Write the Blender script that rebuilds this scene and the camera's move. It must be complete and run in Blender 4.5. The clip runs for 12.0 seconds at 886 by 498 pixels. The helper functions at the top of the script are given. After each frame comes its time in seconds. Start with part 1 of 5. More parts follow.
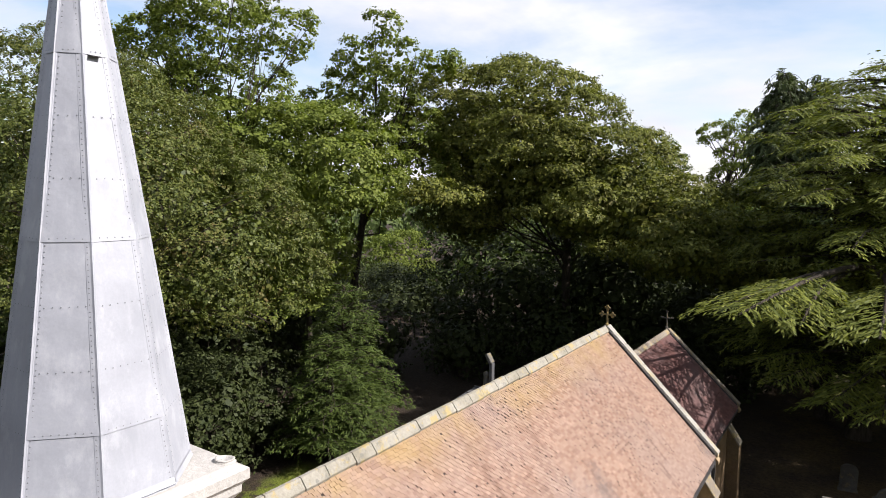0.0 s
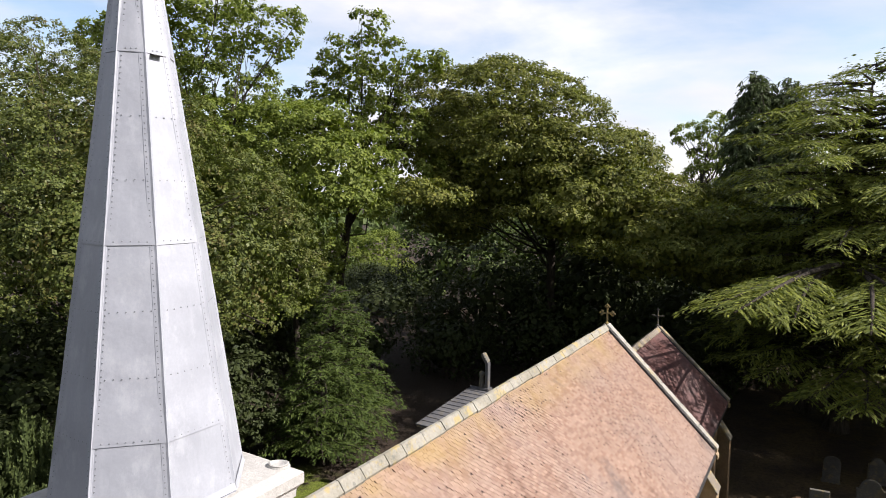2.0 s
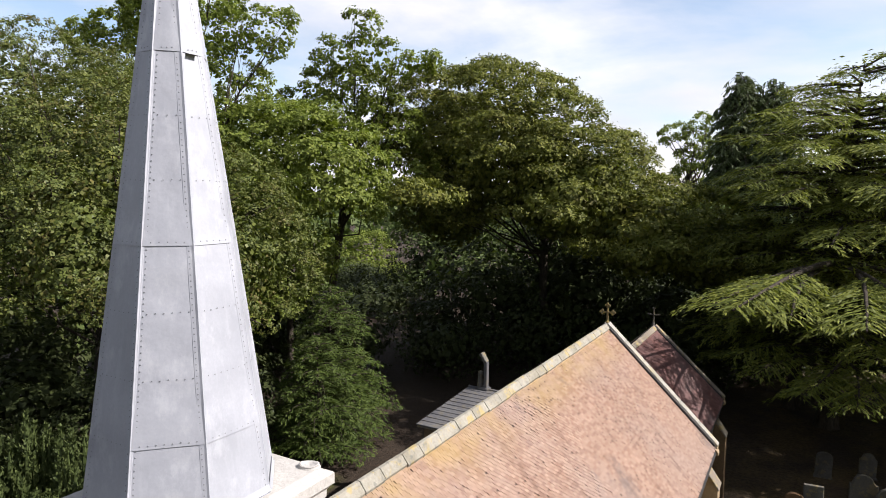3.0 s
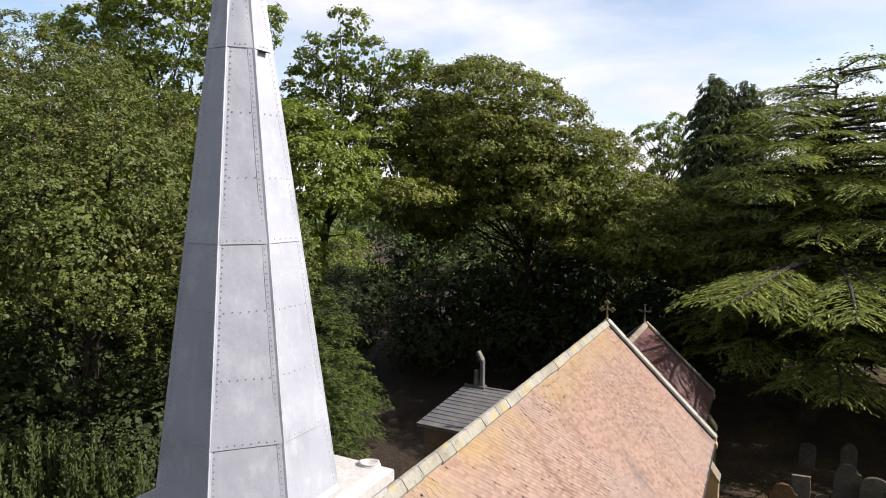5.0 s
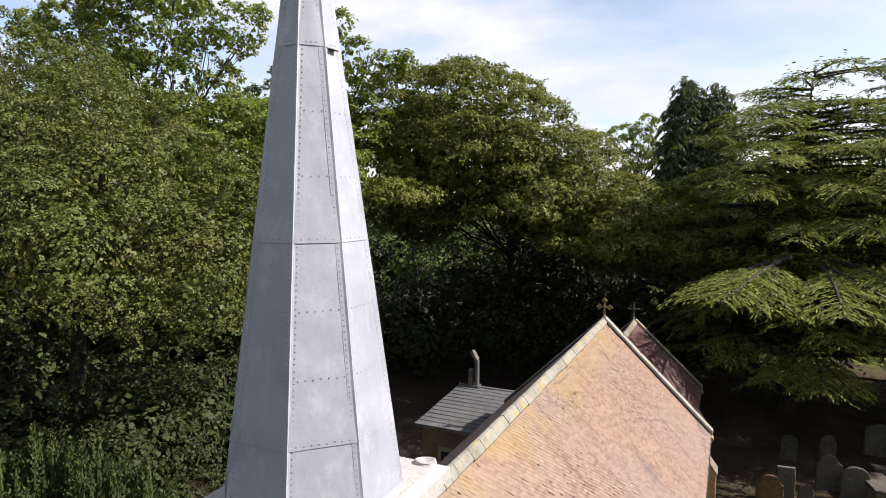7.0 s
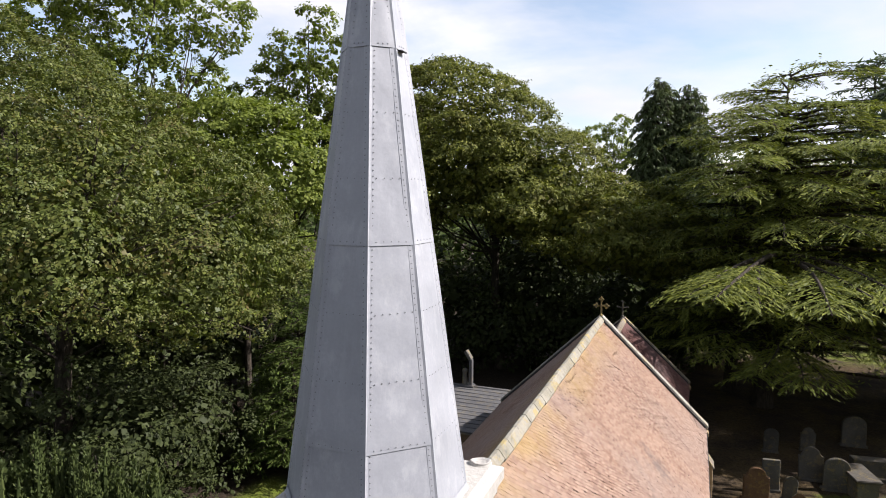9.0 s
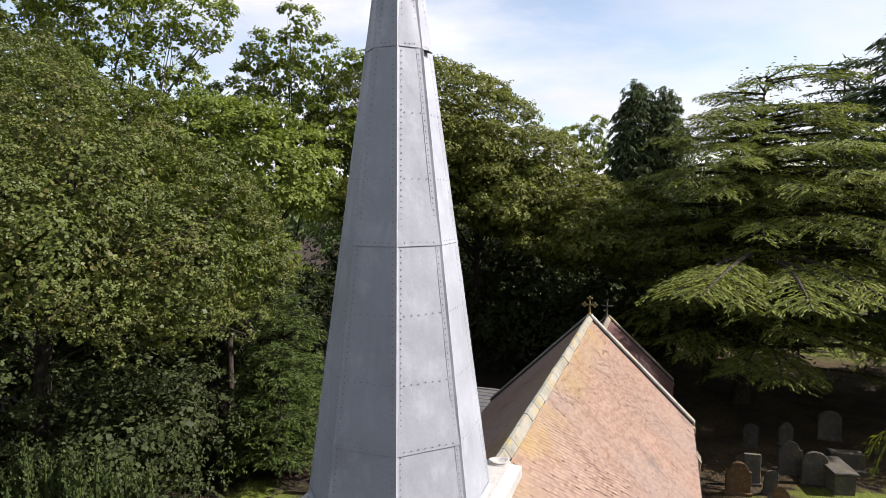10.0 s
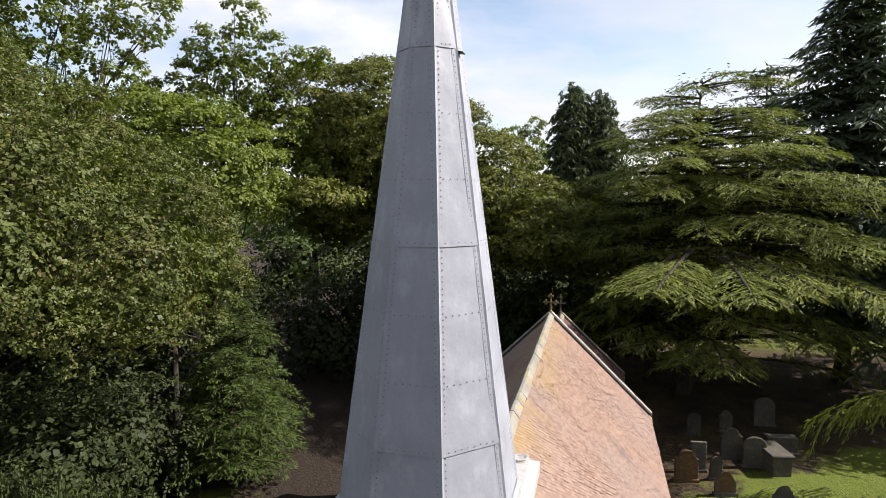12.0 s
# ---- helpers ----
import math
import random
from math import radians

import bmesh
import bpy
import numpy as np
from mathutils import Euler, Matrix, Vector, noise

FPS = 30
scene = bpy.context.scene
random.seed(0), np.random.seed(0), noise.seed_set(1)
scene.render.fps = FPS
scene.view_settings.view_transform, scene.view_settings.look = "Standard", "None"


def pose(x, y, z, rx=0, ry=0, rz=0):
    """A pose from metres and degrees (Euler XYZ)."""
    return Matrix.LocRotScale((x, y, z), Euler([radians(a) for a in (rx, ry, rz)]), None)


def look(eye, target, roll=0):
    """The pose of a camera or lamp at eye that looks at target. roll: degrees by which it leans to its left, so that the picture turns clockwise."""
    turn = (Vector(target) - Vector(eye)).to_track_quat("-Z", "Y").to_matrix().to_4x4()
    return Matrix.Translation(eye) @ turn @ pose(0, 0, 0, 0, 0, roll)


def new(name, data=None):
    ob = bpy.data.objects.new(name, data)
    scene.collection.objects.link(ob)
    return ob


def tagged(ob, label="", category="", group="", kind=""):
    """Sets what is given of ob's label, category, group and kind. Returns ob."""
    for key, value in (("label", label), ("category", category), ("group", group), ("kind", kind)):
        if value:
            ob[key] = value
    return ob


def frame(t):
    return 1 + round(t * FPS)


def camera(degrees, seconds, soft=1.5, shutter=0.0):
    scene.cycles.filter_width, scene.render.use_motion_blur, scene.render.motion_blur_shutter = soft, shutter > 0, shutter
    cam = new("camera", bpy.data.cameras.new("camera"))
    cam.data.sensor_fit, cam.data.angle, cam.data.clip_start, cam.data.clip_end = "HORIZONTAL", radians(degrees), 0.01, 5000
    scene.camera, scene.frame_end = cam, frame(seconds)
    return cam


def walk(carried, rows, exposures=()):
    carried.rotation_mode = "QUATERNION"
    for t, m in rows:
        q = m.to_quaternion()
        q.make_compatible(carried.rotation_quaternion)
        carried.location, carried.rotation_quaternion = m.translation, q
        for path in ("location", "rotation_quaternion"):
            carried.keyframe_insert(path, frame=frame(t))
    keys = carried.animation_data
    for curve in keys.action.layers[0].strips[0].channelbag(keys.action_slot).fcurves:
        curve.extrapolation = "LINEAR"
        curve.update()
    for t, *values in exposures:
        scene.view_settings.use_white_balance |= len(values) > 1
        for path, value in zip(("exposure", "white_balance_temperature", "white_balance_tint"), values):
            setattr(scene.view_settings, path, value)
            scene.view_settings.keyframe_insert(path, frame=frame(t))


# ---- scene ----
cam = camera(71.0, 12.0, soft=0.95)
PATH = [
    (0.0, pose(6.049, -2.980, 11.467, 84.818, -0.656, 34.136)),
    (0.5, pose(5.891, -3.103, 11.478, 84.804, -0.685, 33.556)),
    (1.0, pose(5.705, -3.224, 11.482, 84.808, -0.724, 32.878)),
    (1.5, pose(5.523, -3.340, 11.479, 84.816, -0.667, 32.211)),
    (2.0, pose(5.332, -3.457, 11.476, 84.821, -0.638, 31.546)),
    (2.5, pose(5.153, -3.583, 11.473, 84.840, -0.546, 30.904)),
    (3.0, pose(4.953, -3.707, 11.466, 84.860, -0.528, 30.219)),
    (5.0, pose(4.193, -4.182, 11.435, 84.884, -0.393, 27.562)),
    (5.5, pose(3.997, -4.296, 11.431, 84.872, -0.380, 26.854)),
    (6.0, pose(3.811, -4.410, 11.425, 84.883, -0.345, 26.161)),
    (6.5, pose(3.622, -4.504, 11.422, 84.870, -0.312, 25.493)),
    (7.0, pose(3.433, -4.604, 11.412, 84.945, -0.256, 24.804)),
    (9.0, pose(2.646, -4.960, 11.429, 84.925, -0.189, 22.042)),
    (9.5, pose(2.444, -5.043, 11.428, 84.940, -0.168, 21.219)),
    (10.0, pose(2.241, -5.119, 11.432, 84.922, -0.159, 19.785)),
    (10.5, pose(2.038, -5.189, 11.430, 84.935, -0.096, 18.285)),
    (11.0, pose(1.835, -5.255, 11.425, 84.956, -0.071, 16.795)),
    (11.5, pose(1.632, -5.316, 11.423, 84.984, -0.023, 15.327)),
    (12.0, pose(1.426, -5.380, 11.432, 84.957, -0.038, 13.839)),
]
walk(cam, PATH)

# ---- light ----
SUN_AZ, SUN_EL = 17.0, 41.0          # degrees from +x towards +y, and above the horizon
world = bpy.data.worlds.new("sky")
scene.world = world
world.use_nodes = True
wn = world.node_tree
wn.nodes.clear()


def wnode(kind, **kw):
    n = wn.nodes.new(kind)
    for k, v in kw.items():
        setattr(n, k, v)
    return n


sky = wnode("ShaderNodeTexSky", sky_type="NISHITA", sun_disc=False)
sky.sun_elevation = radians(SUN_EL)
sky.sun_rotation = radians(90 - SUN_AZ)
sky.altitude, sky.air_density, sky.dust_density, sky.ozone_density = 100, 1.0, 1.2, 1.0
w_out = wnode("ShaderNodeOutputWorld")
w_bg = wnode("ShaderNodeBackground")
w_bg.inputs["Strength"].default_value = 0.068
w_tc = wnode("ShaderNodeTexCoord")
w_sep = wnode("ShaderNodeSeparateXYZ")
w_add = wnode("ShaderNodeMath", operation="ADD")
w_add.inputs[1].default_value = 0.16
w_max = wnode("ShaderNodeMath", operation="MAXIMUM")
w_max.inputs[1].default_value = 0.05
w_dx = wnode("ShaderNodeMath", operation="DIVIDE")
w_dy = wnode("ShaderNodeMath", operation="DIVIDE")
w_com = wnode("ShaderNodeCombineXYZ")
w_com.inputs[2].default_value = 3.7
w_noise = wnode("ShaderNodeTexNoise")
w_noise.inputs["Scale"].default_value = 0.62
w_noise.inputs["Detail"].default_value = 7.0
w_noise.inputs["Roughness"].default_value = 0.56
w_noise.inputs["Distortion"].default_value = 0.25
w_ramp = wnode("ShaderNodeValToRGB")
w_ramp.color_ramp.elements[0].position, w_ramp.color_ramp.elements[1].position = 0.36, 0.575
w_shade = wnode("ShaderNodeTexNoise")
w_shade.inputs["Scale"].default_value = 0.5
w_shade.inputs["Detail"].default_value = 4.0
w_ramp2 = wnode("ShaderNodeValToRGB")
w_ramp2.color_ramp.elements[0].position, w_ramp2.color_ramp.elements[1].position = 0.38, 0.62
w_ramp2.color_ramp.elements[0].color = (5.9, 6.1, 6.5, 1)
w_ramp2.color_ramp.elements[1].color = (8.0, 8.1, 8.3, 1)
w_mix = wnode("ShaderNodeMix", data_type="RGBA")
w_lift = wnode("ShaderNodeMix", data_type="RGBA", blend_type="MULTIPLY")
w_lift.inputs[0].default_value = 1.0
w_lift.inputs[7].default_value = (1.6, 1.52, 1.4, 1)
L = wn.links.new
L(w_tc.outputs["Generated"], w_sep.inputs[0])
L(w_sep.outputs[2], w_max.inputs[0])
L(w_max.outputs[0], w_add.inputs[0])
L(w_sep.outputs[0], w_dx.inputs[0])
L(w_add.outputs[0], w_dx.inputs[1])
L(w_sep.outputs[1], w_dy.inputs[0])
L(w_add.outputs[0], w_dy.inputs[1])
L(w_dx.outputs[0], w_com.inputs[0])
L(w_dy.outputs[0], w_com.inputs[1])
L(w_com.outputs[0], w_noise.inputs["Vector"])
L(w_com.outputs[0], w_shade.inputs["Vector"])
L(w_noise.outputs[0], w_ramp.inputs[0])
L(w_shade.outputs[0], w_ramp2.inputs[0])
w_high = wnode("ShaderNodeMapRange", interpolation_type="SMOOTHSTEP")
w_high.inputs[1].default_value, w_high.inputs[2].default_value = 0.36, 0.75
w_high.inputs[3].default_value, w_high.inputs[4].default_value = 1.0, 0.35
w_cover = wnode("ShaderNodeMath", operation="MULTIPLY")
L(w_sep.outputs[2], w_high.inputs[0])
L(w_ramp.outputs[0], w_cover.inputs[0])
L(w_high.outputs[0], w_cover.inputs[1])
L(w_cover.outputs[0], w_mix.inputs[0])
L(sky.outputs[0], w_lift.inputs[6])
L(w_lift.outputs[2], w_mix.inputs[6])
L(w_ramp2.outputs[0], w_mix.inputs[7])
L(w_mix.outputs[2], w_bg.inputs["Color"])
L(w_bg.outputs[0], w_out.inputs["Surface"])

sun = new("sun", bpy.data.lights.new("sun", "SUN"))
sun.data.energy, sun.data.angle, sun.data.color = 5.0, radians(0.53), (1.0, 0.97, 0.93)
_e, _a = radians(SUN_EL), radians(SUN_AZ)
SUN_DIR = Vector((math.cos(_e) * math.cos(_a), math.cos(_e) * math.sin(_a), math.sin(_e)))
scene.view_settings.exposure = 1.04
scene.view_settings.use_white_balance = True
scene.view_settings.white_balance_temperature = 6450
scene.view_settings.white_balance_tint = 16
sun.matrix_world = look(SUN_DIR * 80, (0, 0, 0))


# ---- materials ----
class Mat:
    """A small builder for node materials."""

    def __init__(self, name, rough=0.8, metal=0.0, spec=0.4):
        self.m = bpy.data.materials.new(name)
        self.m.use_nodes = True
        self.t = self.m.node_tree
        self.b = self.t.nodes["Principled BSDF"]
        self.b.inputs["Roughness"].default_value = rough
        self.b.inputs["Metallic"].default_value = metal
        self.b.inputs["Specular IOR Level"].default_value = spec
        self.tc = self.t.nodes.new("ShaderNodeTexCoord")

    def n(self, kind, **kw):
        o = self.t.nodes.new(kind)
        for k, v in kw.items():
            setattr(o, k, v)
        return o

    def link(self, a, b):
        self.t.links.new(a, b)

    def vec(self, scale=(1, 1, 1), world_space=False, offset=(0, 0, 0)):
        mp = self.n("ShaderNodeMapping")
        mp.inputs["Scale"].default_value = scale
        mp.inputs["Location"].default_value = offset
        if world_space:
            self.link(self.n("ShaderNodeNewGeometry").outputs["Position"], mp.inputs[0])
        else:
            self.link(self.tc.outputs["Object"], mp.inputs[0])
        return mp.outputs[0]

    def noise(self, scale, detail=5, rough=0.55, vec=None, lo=0.35, hi=0.65):
        t = self.n("ShaderNodeTexNoise")
        t.inputs["Scale"].default_value, t.inputs["Detail"].default_value, t.inputs["Roughness"].default_value = scale, detail, rough
        self.link(vec if vec else self.vec(), t.inputs["Vector"])
        r = self.n("ShaderNodeMapRange")
        r.inputs[1].default_value, r.inputs[2].default_value = lo, hi
        self.link(t.outputs[0], r.inputs[0])
        return r.outputs[0]

    def mix(self, fac, a, b, blend="MIX"):
        x = self.n("ShaderNodeMix", data_type="RGBA", blend_type=blend)
        for val, i in ((fac, 0), (a, 6), (b, 7)):
            if isinstance(val, (int, float)):
                x.inputs[i].default_value = val
            elif isinstance(val, tuple):
                x.inputs[i].default_value = (*val, 1)
            else:
                self.link(val, x.inputs[i])
        return x.outputs[2]

    def math(self, op, a, b=0.0):
        x = self.n("ShaderNodeMath", operation=op)
        for val, i in ((a, 0), (b, 1)):
            if isinstance(val, (int, float)):
                x.inputs[i].default_value = val
            else:
                self.link(val, x.inputs[i])
        return x.outputs[0]

    def ramp(self, fac, lo, hi):
        r = self.n("ShaderNodeMapRange")
        r.interpolation_type = "SMOOTHSTEP"
        r.inputs[1].default_value, r.inputs[2].default_value = lo, hi
        self.link(fac, r.inputs[0])
        return r.outputs[0]

    def axis(self, i, world_space=False):
        s = self.n("ShaderNodeSeparateXYZ")
        if world_space:
            self.link(self.n("ShaderNodeNewGeometry").outputs["Position"], s.inputs[0])
        else:
            self.link(self.tc.outputs["Object"], s.inputs[0])
        return s.outputs[i]

    def island(self):
        return self.n("ShaderNodeNewGeometry").outputs["Random Per Island"]

    def object_random(self):
        return self.n("ShaderNodeObjectInfo").outputs["Random"]

    def color(self, c):
        if isinstance(c, tuple):
            self.b.inputs["Base Color"].default_value = (*c, 1)
        else:
            self.link(c, self.b.inputs["Base Color"])

    def rough(self, r):
        self.link(r, self.b.inputs["Roughness"])

    def bump(self, h, strength=0.4, dist=0.01):
        b = self.n("ShaderNodeBump")
        b.inputs["Strength"].default_value, b.inputs["Distance"].default_value = strength, dist
        self.link(h, b.inputs["Height"])
        self.link(b.outputs[0], self.b.inputs["Normal"])


def lead_material():
    k = Mat("weathered_lead", rough=0.5, metal=0.0, spec=0.55)
    big = k.noise(1.6, 6, 0.6)
    fine = k.noise(38, 4, 0.6)
    streak = k.noise(2.6, 6, 0.6, k.vec((5.0, 5.0, 0.45)), 0.5, 0.72)
    pale = k.noise(3.4, 7, 0.7, k.vec((1.2, 1.2, 0.7), offset=(3, 1, 2)), 0.52, 0.66)
    c = k.mix(big, (0.238, 0.247, 0.268), (0.285, 0.294, 0.316))
    c = k.mix(k.math("MULTIPLY", fine, 0.25), c, (0.20, 0.21, 0.235))
    c = k.mix(k.math("MULTIPLY", streak, 0.32), c, (0.335, 0.342, 0.362))
    c = k.mix(k.math("MULTIPLY", pale, 0.34), c, (0.42, 0.425, 0.44))
    tone = k.math("ADD", k.math("MULTIPLY", k.object_random(), 0.1), 0.95)
    s = k.n("ShaderNodeVectorMath", operation="SCALE")
    k.link(c, s.inputs[0])
    k.link(tone, s.inputs["Scale"])
    k.color(s.outputs[0])
    k.rough(k.math("ADD", k.math("MULTIPLY", big, 0.18), 0.42))
    k.bump(k.noise(3.5, 4, 0.45), 0.16, 0.02)
    return k.m


STAIN = (2.1, 8.6, 5.65)


def tile_material(name, a, b, c3, lichen, dark):
    k = Mat(name, rough=0.9, spec=0.2)
    r = k.math("FRACT", k.math("ADD", k.island(), k.object_random()))
    wv = k.vec((1, 1, 1), True)
    base = k.mix(r, a, b)
    r2 = k.math("FRACT", k.math("MULTIPLY", r, 7.31))
    base = k.mix(k.math("MULTIPLY", k.ramp(r2, 0.55, 1.0), 0.55), base, c3)
    r3 = k.math("FRACT", k.math("MULTIPLY", r, 13.7))
    base = k.mix(k.math("MULTIPLY", k.ramp(r3, 0.7, 1.0), 0.45), base, tuple(v * 1.4 for v in b))
    big = k.noise(0.55, 6, 0.62, wv)
    base = k.mix(k.math("MULTIPLY", big, 0.35), base, b)
    wash = k.noise(0.33, 5, 0.6, k.vec((1, 1, 1), True, (7, 1, 3)), 0.42, 0.62)
    base = k.mix(k.math("MULTIPLY", wash, 0.5), base, tuple(v * 0.62 + 0.075 for v in b))
    run = k.noise(1.5, 6, 0.65, k.vec((0.35, 2.6, 0.35), True), 0.55, 0.72)
    base = k.mix(k.math("MULTIPLY", run, 0.45), base, tuple(v * 0.55 for v in c3))
    grain = k.noise(60, 4, 0.6, wv, 0.3, 0.7)
    base = k.mix(k.math("MULTIPLY", grain, 0.22), base, c3)
    # yellow lichen that grows along the ridge, and grey moss stains lower down
    band = k.ramp(k.axis(2, True), lichen[0], lichen[1])
    patch = k.noise(0.8, 6, 0.65, wv, 0.38, 0.62)
    base = k.mix(k.math("MULTIPLY", k.math("MULTIPLY", band, patch), 0.55), base, (0.25, 0.175, 0.058))
    st = k.noise(0.8, 7, 0.7, k.vec((1, 0.8, 1), True, (4.0, 2.2, 0)), 0.60, 0.70)
    base = k.mix(k.math("MULTIPLY", st, dark), base, (0.095, 0.08, 0.072))
    # one large sooty stain low on the slope
    d = k.n("ShaderNodeVectorMath", operation="DISTANCE")
    k.link(wv, d.inputs[0])
    d.inputs[1].default_value = STAIN
    rag = k.math("ADD", d.outputs["Value"], k.math("MULTIPLY", k.noise(2.2, 6, 0.7, wv, 0.3, 0.7), 0.7))
    base = k.mix(k.math("MULTIPLY", k.math("SUBTRACT", 1.0, k.ramp(rag, 0.35, 0.95)), 0.62), base, (0.105, 0.088, 0.08))
    k.color(base)
    k.bump(grain, 0.3, 0.004)
    return k.m


def stone_material(name, a, b, lichen=0.0, rough=0.9, scale=1.0):
    k = Mat(name, rough=rough, spec=0.2)
    wv = k.vec((1, 1, 1), True)
    big = k.noise(1.3 * scale, 7, 0.65, wv)
    c = k.mix(big, a, b)
    c = k.mix(k.math("MULTIPLY", k.object_random(), 0.3), c, b)
    fine = k.noise(22 * scale, 5, 0.65, wv)
    c = k.mix(k.math("MULTIPLY", fine, 0.3), c, tuple(v * 0.55 for v in a))
    if lichen:
        spots = k.noise(4.0, 6, 0.7, wv, 0.52, 0.60)
        c = k.mix(k.math("MULTIPLY", spots, lichen), c, (0.30, 0.22, 0.06))
        grey = k.noise(7.0, 6, 0.7, k.vec((1, 1, 1), True, (5, 5, 5)), 0.56, 0.64)
        c = k.mix(k.math("MULTIPLY", grey, lichen), c, (0.10, 0.10, 0.09))
    k.color(c)
    k.bump(fine, 0.5, 0.01)
    return k.m


def leaf_material(name, a, b, c3, glow=0.35, gloss=0.6, autumn=0.0, spec=0.12):
    k = Mat(name, rough=gloss, spec=spec)
    r = k.island()
    big = k.noise(0.28, 3, 0.5, k.vec((1, 1, 1), True), 0.35, 0.65)
    c = k.mix(r, a, b)
    c = k.mix(k.math("MULTIPLY", big, 0.55), c, c3)
    if autumn:
        r2 = k.math("FRACT", k.math("MULTIPLY", r, 5.7))
        patch = k.noise(0.7, 4, 0.6, k.vec((1, 1, 1), True, (9, 3, 1)), 0.45, 0.65)
        c = k.mix(k.math("MULTIPLY", k.math("MULTIPLY", k.ramp(r2, 0.3, 0.9), patch), autumn), c, (0.12, 0.072, 0.03))
    k.color(c)
    tr = k.n("ShaderNodeBsdfTranslucent")
    warm = k.mix(1.0, c, (1.4, 1.55, 0.6), "MULTIPLY")
    k.link(warm, tr.inputs["Color"])
    sh = k.n("ShaderNodeMixShader")
    sh.inputs[0].default_value = glow
    k.link(k.b.outputs[0], sh.inputs[1])
    k.link(tr.outputs[0], sh.inputs[2])
    out = k.t.nodes["Material Output"]
    k.link(sh.outputs[0], out.inputs["Surface"])
    return k.m


def bark_material(name, a, b):
    k = Mat(name, rough=0.95, spec=0.15)
    f = k.noise(9, 6, 0.7, k.vec((1, 1, 0.22), True))
    k.color(k.mix(f, a, b))
    k.bump(f, 0.8, 0.03)
    return k.m


def ground_material():
    k = Mat("churchyard_ground", rough=0.95, spec=0.15)
    wv = k.vec((1, 1, 1), True)
    x, y = k.axis(0, True), k.axis(1, True)
    fine = k.noise(7, 6, 0.7, wv)
    mid = k.noise(0.5, 6, 0.65, wv, 0.38, 0.6)
    litter = k.mix(fine, (0.02, 0.015, 0.011), (0.046, 0.033, 0.022))
    blade = k.noise(26, 5, 0.75, k.vec((1, 1, 1), True, (2, 7, 0)), 0.36, 0.64)
    grass = k.mix(blade, (0.05, 0.08, 0.009), (0.14, 0.178, 0.02))
    grass = k.mix(k.math("MULTIPLY", fine, 0.5), grass, (0.12, 0.115, 0.03))
    straw = k.mix(fine, (0.05, 0.034, 0.015), (0.115, 0.08, 0.034))
    # plain dark litter west of x=1 paints the tree shade there
    c = k.mix(k.math("MULTIPLY", k.math("MULTIPLY", mid, 0.7), k.ramp(x, 1.0, 4.0)), litter, straw)
    # mown grass begins outside the ring of needles under the cedars
    g = k.ramp(k.math("ADD", k.math("SUBTRACT", x, k.math("MULTIPLY", k.math("SUBTRACT", y, 22.5), 1.3)), k.math("MULTIPLY", mid, 2.5)), 10.0, 12.2)
    # unseen southern ground left without grass, to cut green bounce on the lead
    g = k.math("MULTIPLY", g, k.ramp(y, 6.0, 12.0))
    far = k.math("MULTIPLY", k.ramp(y, 42.5, 46), k.ramp(x, 1.0, 4.0))
    g = k.math("MAXIMUM", g, k.math("MULTIPLY", far, k.ramp(mid, 0.15, 0.8)))
    west = k.math("MULTIPLY", x, -1.0)
    left = k.math("MULTIPLY", k.math("SUBTRACT", k.ramp(west, 10.2, 11.2), k.ramp(west, 12.6, 13.6)), k.ramp(mid, 0.05, 0.5))
    left = k.math("MULTIPLY", left, k.math("SUBTRACT", 1.0, k.ramp(y, 14.2, 15.6)))
    g = k.math("MAXIMUM", g, left)
    k.color(k.mix(g, c, grass))
    k.bump(fine, 0.8, 0.05)
    return k.m


LEAD = lead_material()
NAIL = stone_material("lead_nail", (0.15, 0.155, 0.165), (0.21, 0.215, 0.23), rough=0.5)
TILE = tile_material("clay_tile", (0.19, 0.116, 0.08), (0.245, 0.168, 0.125), (0.125, 0.072, 0.053), (6.75, 7.55), 0.75)
# chancel's red clay tile, darkened to paint in the cedar shade
TILE_SHADED = tile_material("shaded_clay_tile", (0.08, 0.036, 0.03), (0.115, 0.055, 0.046), (0.046, 0.025, 0.022), (8.9, 9.9), 0.5)
# deck tone painted dark for the shadow that gaps between tiles hold
DECK = stone_material("gap_shade_deck", (0.035, 0.028, 0.024), (0.06, 0.045, 0.04))
RIDGE = stone_material("ridge_stone", (0.17, 0.155, 0.115), (0.285, 0.27, 0.225), lichen=0.6)
COPING = stone_material("coping_stone", (0.13, 0.108, 0.082), (0.23, 0.20, 0.16), lichen=0.6)
LIME_OLD = stone_material("old_limestone", (0.20, 0.185, 0.15), (0.31, 0.295, 0.26), lichen=0.35)
LIME = stone_material("pale_limestone", (0.30, 0.285, 0.255), (0.39, 0.375, 0.345), scale=0.8)
SAND = stone_material("sandstone", (0.20, 0.14, 0.08), (0.29, 0.22, 0.14), lichen=0.1)
BROWN = stone_material("brown_sandstone", (0.085, 0.055, 0.03), (0.17, 0.115, 0.065), lichen=0.1)
GRAVE = stone_material("grave_stone", (0.05, 0.045, 0.038), (0.10, 0.092, 0.078), lichen=0.2)
GRAVE_WARM = stone_material("grave_sandstone", (0.10, 0.056, 0.028), (0.16, 0.095, 0.05), lichen=0.3)
GRAVE_PALE = stone_material("grave_limestone", (0.07, 0.066, 0.056), (0.125, 0.118, 0.10), lichen=0.3)
CROSS = stone_material("cross_stone", (0.08, 0.062, 0.032), (0.17, 0.13, 0.06), lichen=0.8)
